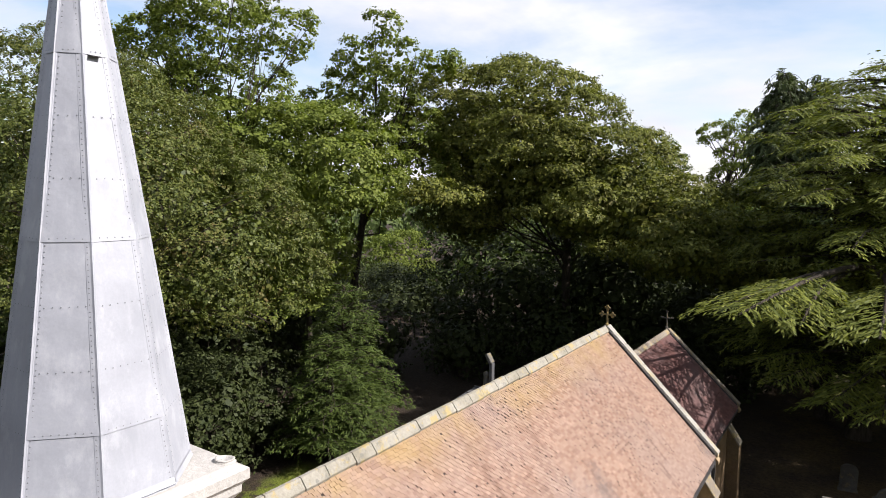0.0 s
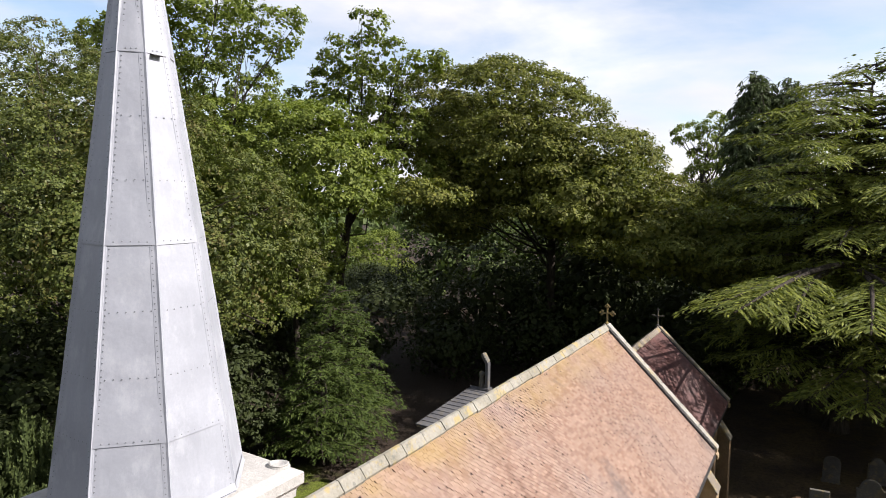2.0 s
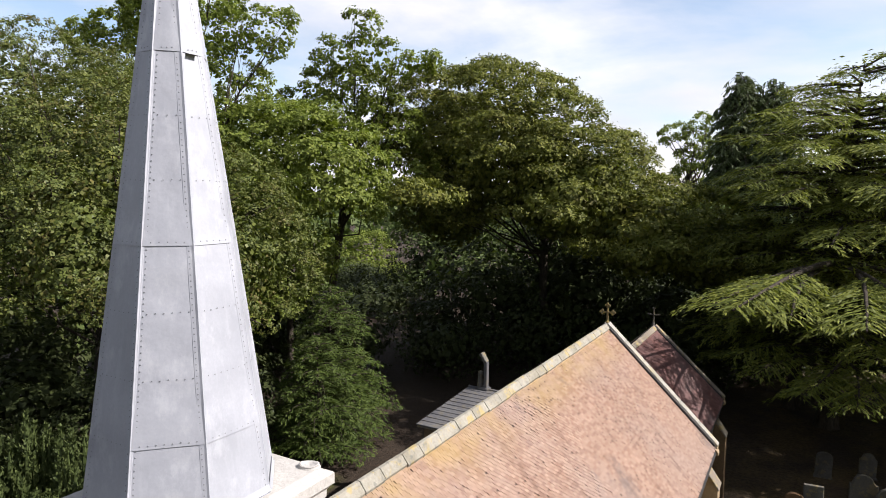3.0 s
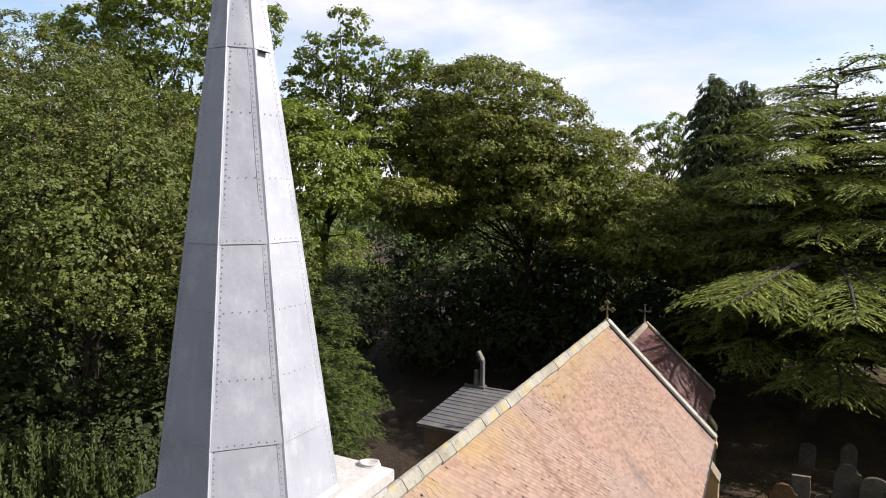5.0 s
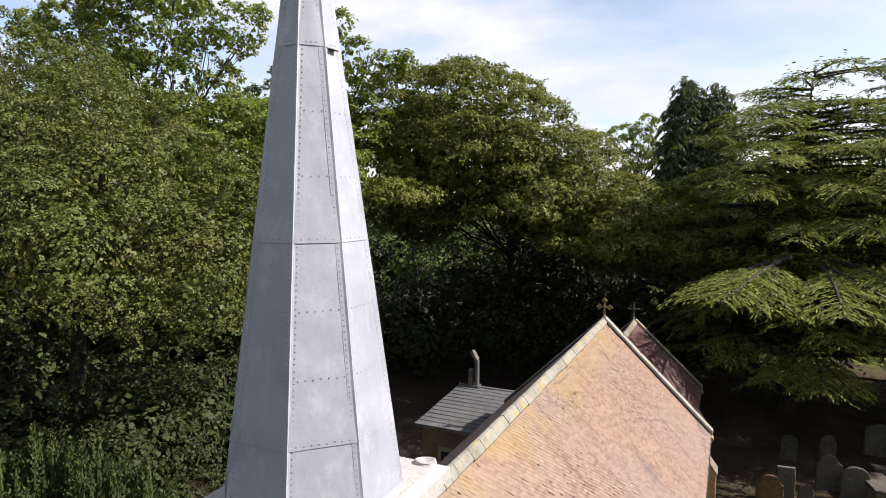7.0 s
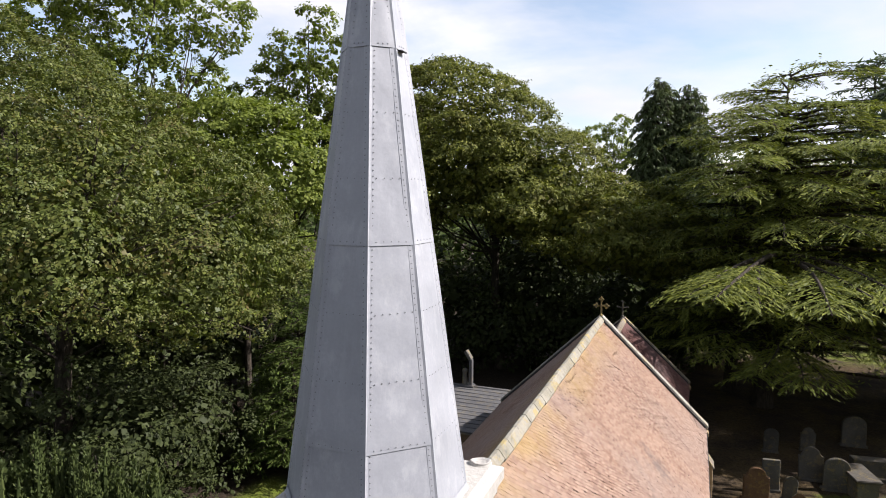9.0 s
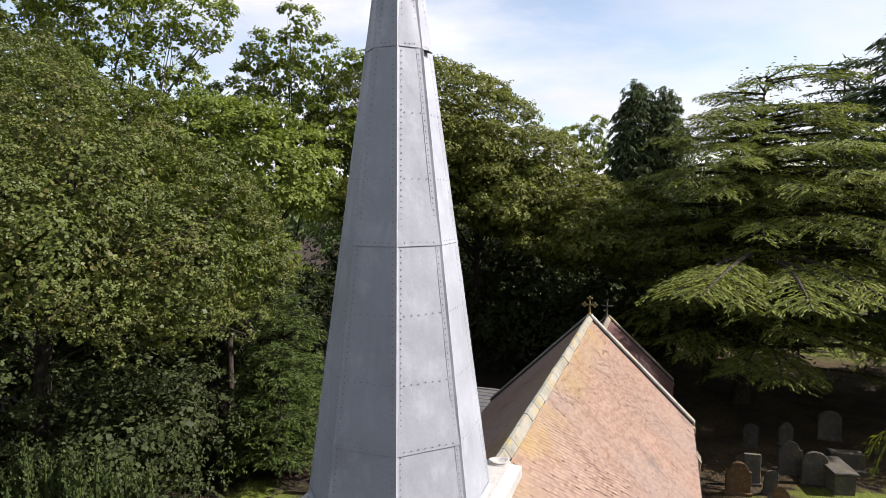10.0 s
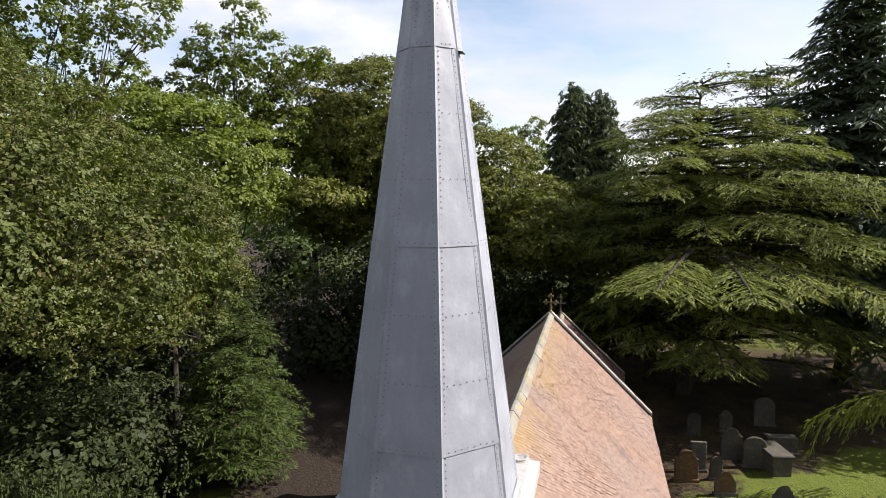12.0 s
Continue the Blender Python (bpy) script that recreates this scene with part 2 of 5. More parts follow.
IRON = stone_material("dark_iron", (0.03, 0.03, 0.032), (0.06, 0.055, 0.05), rough=0.6)
SLATE = stone_material("roof_lead_grey", (0.055, 0.055, 0.06), (0.11, 0.108, 0.105), lichen=0.1)
GLASS = Mat("window_glass", rough=0.08, spec=0.8)
GLASS.color((0.02, 0.022, 0.025))
GLASS = GLASS.m
BARK = bark_material("bark", (0.022, 0.018, 0.014), (0.065, 0.053, 0.04))
BARK_PALE = bark_material("pale_bark", (0.10, 0.085, 0.065), (0.22, 0.19, 0.15))
GROUND = ground_material()
LEAF_OAK = leaf_material("oak_leaf", (0.072, 0.1, 0.02), (0.16, 0.185, 0.036), (0.104, 0.132, 0.024), glow=0.3)
LEAF_LIME = leaf_material("mixed_leaf", (0.036, 0.052, 0.014), (0.128, 0.142, 0.034), (0.068, 0.088, 0.02), glow=0.22, gloss=0.5, autumn=0.58, spec=0.16)
LEAF_DOME = leaf_material("chestnut_leaf", (0.04, 0.052, 0.016), (0.172, 0.178, 0.032), (0.09, 0.104, 0.021), glow=0.24, autumn=0.3)
LEAF_YEW = leaf_material("yew_needle", (0.026, 0.043, 0.012), (0.088, 0.118, 0.024), (0.044, 0.064, 0.015), glow=0.18)
LEAF_CEDAR = leaf_material("cedar_needle", (0.042, 0.056, 0.016), (0.21, 0.225, 0.04), (0.104, 0.124, 0.025), glow=0.24)
# leaf green held near black, painting the deep shade under the trees
LEAF_SHADED = leaf_material("shaded_leaf", (0.02, 0.028, 0.01), (0.042, 0.052, 0.016), (0.03, 0.038, 0.012), glow=0.1)
LEAF_CONE = leaf_material("cone_needle", (0.038, 0.054, 0.022), (0.086, 0.106, 0.042), (0.058, 0.076, 0.03), glow=0.14)
LEAF_CYPRESS = leaf_material("cypress_tip", (0.03, 0.043, 0.015), (0.074, 0.092, 0.029), (0.046, 0.062, 0.019), glow=0.15)
LEAF_SPRUCE = leaf_material("blue_needle", (0.042, 0.06, 0.034), (0.084, 0.106, 0.056), (0.06, 0.08, 0.045), glow=0.2)
LEAF_FAR = leaf_material("far_leaf", (0.045, 0.068, 0.02), (0.085, 0.11, 0.033), (0.062, 0.085, 0.027), glow=0.2)


# ---- mesh helpers ----
def mesh_from(name, verts, faces, mats, mat_index=None, smooth=False):
    me = bpy.data.meshes.new(name)
    me.from_pydata([tuple(v) for v in verts], [], [tuple(f) for f in faces])
    for m in (mats if isinstance(mats, (list, tuple)) else [mats]):
        me.materials.append(m)
    if mat_index is not None:
        me.polygons.foreach_set("material_index", mat_index)
    if smooth:
        me.polygons.foreach_set("use_smooth", [True] * len(me.polygons))
    me.update()
    return me


def part_mesh(name, me, parent, label="", kind=""):
    ob = new(name, me)
    ob.parent = parent
    if label or kind:
        tagged(ob, label=label, kind=kind)
    return ob


def part(name, bm, material, parent, label="", smooth=False):
    me = bpy.data.meshes.new(name)
    bm.normal_update()
    bm.to_mesh(me)
    bm.free()
    me.materials.append(material)
    if smooth:
        me.polygons.foreach_set("use_smooth", [True] * len(me.polygons))
    return part_mesh(name, me, parent, label)


def thing(name, at, label, category, group="", kind=""):
    e = new(name)
    e.location = at
    e.empty_display_size = 0.2
    return tagged(e, label, category, group, kind)


def quads(name, V, material):
    """One mesh of loose quads from an array of shape (n, 4, 3)."""
    n = len(V)
    me = bpy.data.meshes.new(name)
    me.vertices.add(4 * n)
    me.vertices.foreach_set("co", np.ascontiguousarray(V, dtype=np.float32).ravel())
    me.loops.add(4 * n)
    me.loops.foreach_set("vertex_index", np.arange(4 * n, dtype=np.int32))
    me.polygons.add(n)
    me.polygons.foreach_set("loop_start", np.arange(0, 4 * n, 4, dtype=np.int32))
    me.materials.append(material)
    me.update(calc_edges=True)
    return me


def box_bm(size, at=(0, 0, 0), bevel=0.0, bm=None, turn=None):
    """A bevelled box of that size with its centre at that place."""
    b = bmesh.new()
    bmesh.ops.create_cube(b, size=1.0)
    bmesh.ops.scale(b, vec=size, verts=b.verts)
    if bevel:
        bmesh.ops.bevel(b, geom=b.edges[:], offset=bevel, segments=2, affect="EDGES")
    if turn is not None:
        bmesh.ops.transform(b, matrix=turn, verts=b.verts)
    bmesh.ops.translate(b, vec=at, verts=b.verts)
    if bm is None:
        return b
    tmp = bpy.data.meshes.new("tmp")
    b.to_mesh(tmp)
    b.free()
    bm.from_mesh(tmp)
    bpy.data.meshes.remove(tmp)
    return bm


def prism_bm(profile, depth, axis="y", at=(0, 0, 0), bevel=0.0):
    """A profile of (a, b) pairs pushed along an axis: 'y' takes (x, z), 'x' takes (y, z), 'z' takes (x, y)."""
    b = bmesh.new()
    place = {"y": lambda p, d: (p[0], d, p[1]), "x": lambda p, d: (d, p[0], p[1]), "z": lambda p, d: (p[0], p[1], d)}[axis]
    lo = [b.verts.new(place(p, 0)) for p in profile]
    hi = [b.verts.new(place(p, depth)) for p in profile]
    n = len(profile)
    b.faces.new(lo)
    b.faces.new(hi[::-1])
    for i in range(n):
        b.faces.new((lo[i], hi[i], hi[(i + 1) % n], lo[(i + 1) % n]))
    bmesh.ops.recalc_face_normals(b, faces=b.faces)
    if bevel:
        bmesh.ops.bevel(b, geom=b.edges[:], offset=bevel, segments=1, affect="EDGES")
    bmesh.ops.translate(b, vec=at, verts=b.verts)
    return b


def tubes(paths, sides=7):
    """Vertices and faces of tapered tubes. Each path is a list of (point, radius)."""
    V, F = [], []
    for path in paths:
        base = len(V)
        pts = [Vector(p) for p, _ in path]
        for i, (p, r) in enumerate(path):
            d = (pts[min(i + 1, len(pts) - 1)] - pts[max(i - 1, 0)]).normalized()
            u = d.orthogonal().normalized() if i == 0 else (u - d * u.dot(d)).normalized()
            w = d.cross(u)
            for s in range(sides):
                a = 2 * math.pi * s / sides
                V.append(pts[i] + (u * math.cos(a) + w * math.sin(a)) * r)
        for i in range(len(path) - 1):
            for s in range(sides):
                a, b = base + i * sides + s, base + i * sides + (s + 1) % sides
                F.append((a, b, b + sides, a + sides))
        F.append(tuple(base + (len(path) - 1) * sides + s for s in range(sides)))
    return V, F


# ---- ground ----
def build_ground():
    rng = np.random.default_rng(4)
    ax = np.concatenate([[-2500, -900, -350, -150, -90], np.linspace(-60, 60, 81), [90, 150, 350, 900, 2500]])
    ay = np.concatenate([[-2500, -900, -350, -150, -60], np.linspace(-20, 80, 71), [110, 160, 350, 900, 2500]])
    V = []
    for y in ay:
        for x in ax:
            z = 0.12 * noise.noise(Vector((x * 0.12, y * 0.12, 0.3))) + 0.04 * noise.noise(Vector((x * 0.7, y * 0.7, 2.0)))
            far = max(0.0, min(1.0, (math.hypot(x, y - 20) - 60) / 60))
            fall = max(0.0, min(1.0, (0.6 * y - 0.8 * x - 54) / 50))
            V.append((x, y, (z - 0.06) * (1 - far) - 9.0 * fall * fall * (3 - 2 * fall)))
    nx = len(ax)
    F = [(j * nx + i, j * nx + i + 1, (j + 1) * nx + i + 1, (j + 1) * nx + i) for j in range(len(ay) - 1) for i in range(nx - 1)]
    ob = new("ground", mesh_from("ground", V, F, GROUND, smooth=True))
    tagged(ob, "shaded churchyard ground of brown needle litter and mown grass", "ground", kind="structure")


build_ground()

# ---- church tower with lead spire ----
SEAMS = [(8.64, 0.832), (9.33, 0.738), (11.0, 0.510), (12.655, 0.281), (14.15, 0.075)]
CORN = 0.90
STRETCH = 1.05      # the spire is a little deeper along the nave than across it


def spire_radius(z):
    return float(np.interp(z, [s[0] for s in SEAMS], [s[1] for s in SEAMS]))


def octa(r, k):
    a = radians(-67.5 + 45 * k)
    return Vector((r * math.cos(a) - 0.012, r * STRETCH * math.sin(a) - 0.01, 0))


def spire_point(k, f, z, out=0.0):
    """A point on face k, f across it from hip k to hip k+1, at height z."""
    r = spire_radius(z)
    a, b = octa(r, k), octa(r, k + 1)
    p = a.lerp(b, f)
    nrm = (octa(1, k) + octa(1, k + 1)).normalized()
    nrm = Vector((nrm.x, nrm.y, 0.135)).normalized()
    return Vector((p.x, p.y, z)) + nrm * out


def sheet_mesh(k, z0, z1, lap):
    """A dressed lead sheet with a slightly uneven face and a lip at its foot."""
    nu, nv = 6, max(6, int((z1 - z0) / 0.09))
    V, F = [], []
    for j in range(nv + 1):
        z = z0 + (z1 - z0) * j / nv
        for i in range(nu + 1):
            f = i / nu
            p = spire_point(k, f, z)
            edge = min(f, 1 - f) * 2
            lump = noise.noise(Vector((p.x * 1.7 + k * 7, p.y * 1.7, z * 3.6))) * 0.0095 * min(1, max(0.0, edge - 0.2) * 1.6)
            lump += noise.noise(Vector((p.x * 9 + k * 3, p.y * 9, z * 7))) * 0.002 * edge
            foot = lap * max(0.0, 1 - j / 5)
            V.append(spire_point(k, f, z, lump + foot))
        # a turned-in edge closes the sheet at its foot
    for j in range(nv):
        for i in range(nu):
            a = j * (nu + 1) + i
            F.append((a, a + 1, a + nu + 2, a + nu + 1))
    base = len(V)
    for i in range(nu + 1):
        V += [spire_point(k, i / nu, z0, -0.004), V[i].copy()]
    for i in range(nu):
        a = base + 2 * i
        F.append((a, a + 2, a + 3, a + 1))
    return mesh_from("lead_sheet", V, F, LEAD, smooth=True)


def build_tower():
    t = thing("church_tower", (0, 0, 0), "pale stone tower under an octagonal lead-sheeted spire with nailed seams", "tower")
    core = bmesh.new()
    rings = []
    for z, r in SEAMS + [(14.55, 0.02)]:
        rings.append([core.verts.new(octa(max(r - 0.02, 0.01), k) + Vector((0, 0, z))) for k in range(8)])
    for a, b in zip(rings, rings[1:]):
        for k in range(8):
            core.faces.new((a[k], a[(k + 1) % 8], b[(k + 1) % 8], b[k]))
    core.faces.new(rings[-1])
    spire = part("spire", core, LEAD, t, "octagonal timber-framed spire clad in grey lead")
    for k in range(8):
        for (z0, _), (z1, _) in zip(SEAMS, SEAMS[1:]):
            part_mesh("lead_sheet", sheet_mesh(k, z0, z1 + 0.02, 0.0075 if z0 > 9 else 0.003), spire)
    # folded strips down the hips, with a rounded welt on the arris
    for k in range(8):
        V, F = [], []
        zs = np.linspace(8.66, 14.1, 60)
        for z in zs:
            r = spire_radius(z)
            w = 0.052 / max(0.765 * r, 0.06)
            w = min(w, 0.42)
            # one wing of the strip is wide and nailed, the other a narrow welt
            wide, slim = (w, w * 0.3) if k != 7 else (w * 0.3, w)
            V += [spire_point(k, slim * 1.3, z, -0.003), spire_point(k, slim, z, 0.0022), spire_point(k, slim * 0.4, z, 0.004)]
            o = octa(r, k)
            V += [Vector((o.x, o.y, z)) + o.normalized() * (0.0125 + 0.002 * noise.noise(Vector((k * 3.3, 0, z * 4))))]
            V += [spire_point(k - 1, 1 - wide * 0.3, z, 0.004), spire_point(k - 1, 1 - wide, z, 0.0024), spire_point(k - 1, 1 - wide * 1.16, z, -0.003)]
        for j in range(len(zs) - 1):
            for i in range(6):
                a = j * 7 + i
                F.append((a + 1, a, a + 7, a + 8))
        part_mesh("hip_strip", mesh_from("hip_strip", V, F, LEAD), spire)
    # nails: along the hips, at the laps and at the rows between
    V, F = [], []

    def nail(p, nrm, size=0.0068):
        u = nrm.orthogonal().normalized()
        w = nrm.cross(u)
        b = len(V)
        for s in range(6):
            a = s * math.pi / 3
            V.append(p + (u * math.cos(a) + w * math.sin(a)) * size)
        for s in range(6):
            a = s * math.pi / 3
            V.append(p + (u * math.cos(a) + w * math.sin(a)) * size * 0.55 + nrm * 0.0018)
        for s in range(6):
            F.append((b + s, b + (s + 1) % 6, b + 6 + (s + 1) % 6, b + 6 + s))
        F.append(tuple(b + 6 + s for s in range(6)))

    rnd = random.Random(5)
    for k in range(8):
        nrm = (octa(1, k) + octa(1, k + 1)).normalized()
        nrm = Vector((nrm.x, nrm.y, 0.135)).normalized()
        z = 8.72
        while z < 14.0:
            side = 0.765 * spire_radius(z)
            f = min(0.036 / side, 0.3)
            if k != 1:
                nail(spire_point(k, f, z + rnd.uniform(-0.006, 0.006), 0.0038), nrm)
            nail(spire_point(k, 1 - f, z + 0.03 + rnd.uniform(-0.006, 0.006), 0.0038), nrm)
            z += 0.05
        rows = [9.36, 9.885, 10.44, 11.03, 11.555, 12.105, 12.685, 13.2, 13.7]
        for z in rows:
            side = 0.765 * spire_radius(z)
            n = max(2, int((side - 0.12) / 0.058))
            for i in range(n + 1):
                f = (0.065 + (side - 0.13) * i / n) / side
                nail(spire_point(k, f, z + rnd.uniform(-0.004, 0.004), 0.0095 if z in (9.36, 11.03, 12.685) else 0.004), nrm)
    tagged(part_mesh("nails", mesh_from("nails", V, F, NAIL), spire, "rows of domed lead nail heads"), kind="stuff")
    # step iron near the top seam
    iron = box_bm((0.055, 0.10, 0.009), (0, 0, 0), 0.003, turn=Matrix.Rotation(radians(12), 4, "Y"))
    bmesh.ops.translate(iron, vec=(0.268, -0.03, 12.645), verts=iron.verts)
    part("step_iron", iron, IRON, t, "small dark iron step fixed to the lead")
    # stone stage below: wall, cornice with mouldings, sloped weathering
    part("tower_wall", box_bm((1.54, 1.86, 8.25), (0, 0, 4.125), 0.01), LIME, t, "pale limestone wall")
    prof = [(0.76, 8.20), (0.785, 8.20), (0.79, 8.27), (0.82, 8.31), (0.845, 8.34), (0.85, 8.42), (0.875, 8.45), (CORN, 8.475), (CORN, 8.585), (CORN - 0.012, 8.60), (0.80, 8.65), (0.4, 8.675)]
    cb = bmesh.new()
    loops = []
    for d, z in prof:
        loops.append([cb.verts.new((sx * d, sy * d * 1.2, z)) for sx, sy in ((1, -1), (1, 1), (-1, 1), (-1, -1))])
    for a, b in zip(loops, loops[1:]):
        for i in range(4):
            cb.faces.new((a[i], a[(i + 1) % 4], b[(i + 1) % 4], b[i]))
    part("cornice", cb, LIME, t, "moulded pale stone cornice with a sloped top")
    # low capped boss on the corner
    bb = bmesh.new()
    rings = []
    for r, z in ((0.12, -0.03), (0.12, 0.01), (0.105, 0.03), (0.108, 0.042), (0.095, 0.047), (0.078, 0.04), (0.06, 0.03), (0.03, 0.028)):
        rings.append([bb.verts.new((r * math.cos(a) * (1 + 0.03 * math.sin(3 * a)), r * 0.8 * math.sin(a), z + 0.004 * math.sin(2 * a + 1))) for a in np.linspace(0, 2 * math.pi, 24, endpoint=False)])
    for a, b in zip(rings, rings[1:]):
        for i in range(24):
            bb.faces.new((a[i], a[(i + 1) % 24], b[(i + 1) % 24], b[i]))
    bb.faces.new(rings[-1])
    bmesh.ops.rotate(bb, cent=(0, 0, 0), matrix=Matrix.Rotation(radians(20), 3, "Z"), verts=bb.verts)
    bmesh.ops.translate(bb, vec=(0.69, 0.93, 8.645), verts=bb.verts)
    part("corner_boss", bb, LIME, t, "low round stone boss with a hollowed top on the cornice corner")
    # lead skirt where the spire meets the ledge
    for k in range(8):
        V, F = [], []
        for i in range(9):
            f = i / 8
            p = spire_point(k, f, 8.74, 0.012)
            q = spire_point(k, f, 8.69, 0.016)
            o = Vector((q.x, q.y, 0)).normalized()
            q2 = q + o * 0.014
            q2.z = 8.682 + 0.008 * noise.noise(Vector((k, i, 0.5)))
            V += [p, q, q2]
        for i in range(8):
            a = i * 3
            F += [(a, a + 3, a + 4, a + 1), (a + 1, a + 4, a + 5, a + 2)]
        part_mesh("lead_skirt", mesh_from("lead_skirt", V, F, LEAD, smooth=True), spire)


build_tower()

# ---- nave, chancel and vestry ----
RX = 0.09          # the ridge line of nave and chancel
NAVE = dict(ridge=7.62, half=3.09, drop=3.02, y0=-1.2, y1=14.2)
CHAN = dict(ridge=6.30, half=2.58, drop=2.43, y0=14.45, y1=21.2)


def gabled_body(name, d, wall_mat, label, eave_in=0.22):
    t = thing(name, (0, 0, 0), label, "church")
    ze = d["ridge"] - d["drop"]
    x0, x1 = RX - d["half"] + eave_in, RX + d["half"] - eave_in
    zi = ze + d["drop"] / d["half"] * eave_in - 0.12
    prof = [(x0, -0.2), (x1, -0.2), (x1, zi), (RX, d["ridge"] - 0.14), (x0, zi)]
    part("wall", prism_bm(prof, d["y1"] - d["y0"], "y", (0, d["y0"], 0)), wall_mat, t, "coursed sandstone walls")
    for s in (1, -1):
        pr = [(RX, d["ridge"]), (RX + s * d["half"], ze), (RX + s * d["half"], ze - 0.06), (RX, d["ridge"] - 0.09)]
        part("roof_deck", prism_bm(pr, d["y1"] - d["y0"], "y", (0, d["y0"], -0.01)), DECK, t, "roof boarding under the tiles, coloured dark as the shade in their gaps")
        g = box_bm((0.10, d["y1"] - d["y0"] - 0.1, 0.08), (RX + s * (d["half"] - 0.01), (d["y0"] + d["y1"]) / 2, ze - 0.10), 0.02)
        part("gutter", g, IRON, t, "dark eaves gutter")
    return t


def tile_box(u0, u1, v0, v1, h0, h1, thick):
    """Eight corners of a tile on the roof plane: u along the eaves, v down the slope, height over the deck."""
    return [(u0, v0, h0), (u1, v0, h0), (u1, v1, h1), (u0, v1, h1), (u0, v0, h0 - thick), (u1, v0, h0 - thick), (u1, v1, h1 - thick), (u0, v1, h1 - thick)]


TILE_FACES = [(0, 1, 2, 3), (3, 2, 6, 7), (0, 3, 7, 4), (2, 1, 5, 6)]


def tile_slope(t, d, side, mat, seed, gauge=0.063, width=0.107, chips=0.055, singles=None, butt=0.019):
    rnd = random.Random(seed)
    along = d["y1"] - d["y0"]
    slope = math.hypot(d["half"], d["drop"])
    down = Vector((side * d["half"], 0, -d["drop"])).normalized()
    up = Vector((side * d["drop"], 0, d["half"])).normalized()
    start = Vector((RX, d["y0"], d["ridge"]))
    V, F, single = [], [], []
    rows = int(slope / gauge)
    for j in range(rows):
        v0 = j * gauge - 0.02
        v1 = v0 + gauge + 0.018 + (0.04 if j == rows - 1 else 0)
        u = -(width / 2 if j % 2 else 0) + rnd.uniform(-0.01, 0.01)
        wave = rnd.uniform(-0.002, 0.002)
        while u < along:
            w = width - rnd.uniform(0.004, 0.010)
            q = rnd.random()
            worn = noise.noise(Vector((u * 0.45 + seed, j * 0.07, 1.7))) + 0.25 * (j / rows - 0.5) + 0.02 * (u - 8)
            chip = rnd.uniform(0.026, 0.05) if q < chips + 0.34 * max(0.0, worn) else 0.0
            s = rnd.uniform(-0.003, 0.003) + wave * 0.6 + (rnd.uniform(0.006, 0.014) if rnd.random() < 0.02 else 0)
            lift = rnd.uniform(0, 0.004) + 0.006 * noise.noise(Vector((u * 0.5, j * 0.09, seed)))
            u0, u1 = max(u, 0.0), min(u + w, along)
            if u1 - u0 > 0.03:
                h0, h1 = 0.006 + lift * 0.3, butt + lift
                c = tile_box(u0, u1 - chip, v0 + s, v1 + s, h0, h1, 0.012)
                tilt = rnd.uniform(-0.002, 0.002)
                pts = [start + Vector((0, a, 0)) + down * b + up * (h + (tilt if n in (1, 2, 5, 6) else 0)) for n, (a, b, h) in enumerate(c)]
                if singles and singles[0] <= u0 <= singles[1] and singles[2] <= j < singles[3]:
                    single.append((u0 + width / 2, v0 + s, lift, w - chip))
                else:
                    b = len(V)
                    V += pts
                    F += [tuple(b + i for i in f) for f in TILE_FACES]
                    if chip:
                        # what is left beside a broken lower corner
                        c = tile_box(u1 - chip, u1, v0 + s, v1 + s - rnd.uniform(0.045, 0.062), h0, h0 + 0.005, 0.012)
                        b = len(V)
                        V += [start + Vector((0, a, 0)) + down * v + up * h for a, v, h in c]
                        F += [tuple(b + i for i in f) for f in TILE_FACES]
            u += width
    ob = part_mesh("tile_field", mesh_from("tile_field", V, F, mat), t, "rows of plain clay roof tiles")
    tagged(ob, kind="stuff")
    return ob, single, (start, down, up)


def ridge_stones(t, d, y0, y1, mat, seed, half=0.13):
    rnd = random.Random(seed)
    y = y0
    drop = d["drop"] / d["half"]
    while y < y1:
        ln = min(rnd.uniform(0.42, 0.6), y1 - y)
        if ln < 0.15:
            break
        h = half + rnd.uniform(-0.008, 0.008)
        z = d["ridge"] + 0.055 + rnd.uniform(-0.004, 0.006)
        prof = [(-h, -h * drop), (-0.03, 0.0), (0.03, 0.0), (h, -h * drop), (h - 0.02, -h * drop - 0.05), (0, -0.06), (-h + 0.02, -h * drop - 0.05)]
        b = prism_bm(prof, ln - 0.012, "y", (RX + rnd.uniform(-0.006, 0.006), y, z + 0.03), 0.006)
        bmesh.ops.rotate(b, cent=(RX, y, z), matrix=Matrix.Rotation(rnd.uniform(-0.006, 0.006), 3, "X"), verts=b.verts)
        part("ridge_stone", b, mat, t)
        y += ln


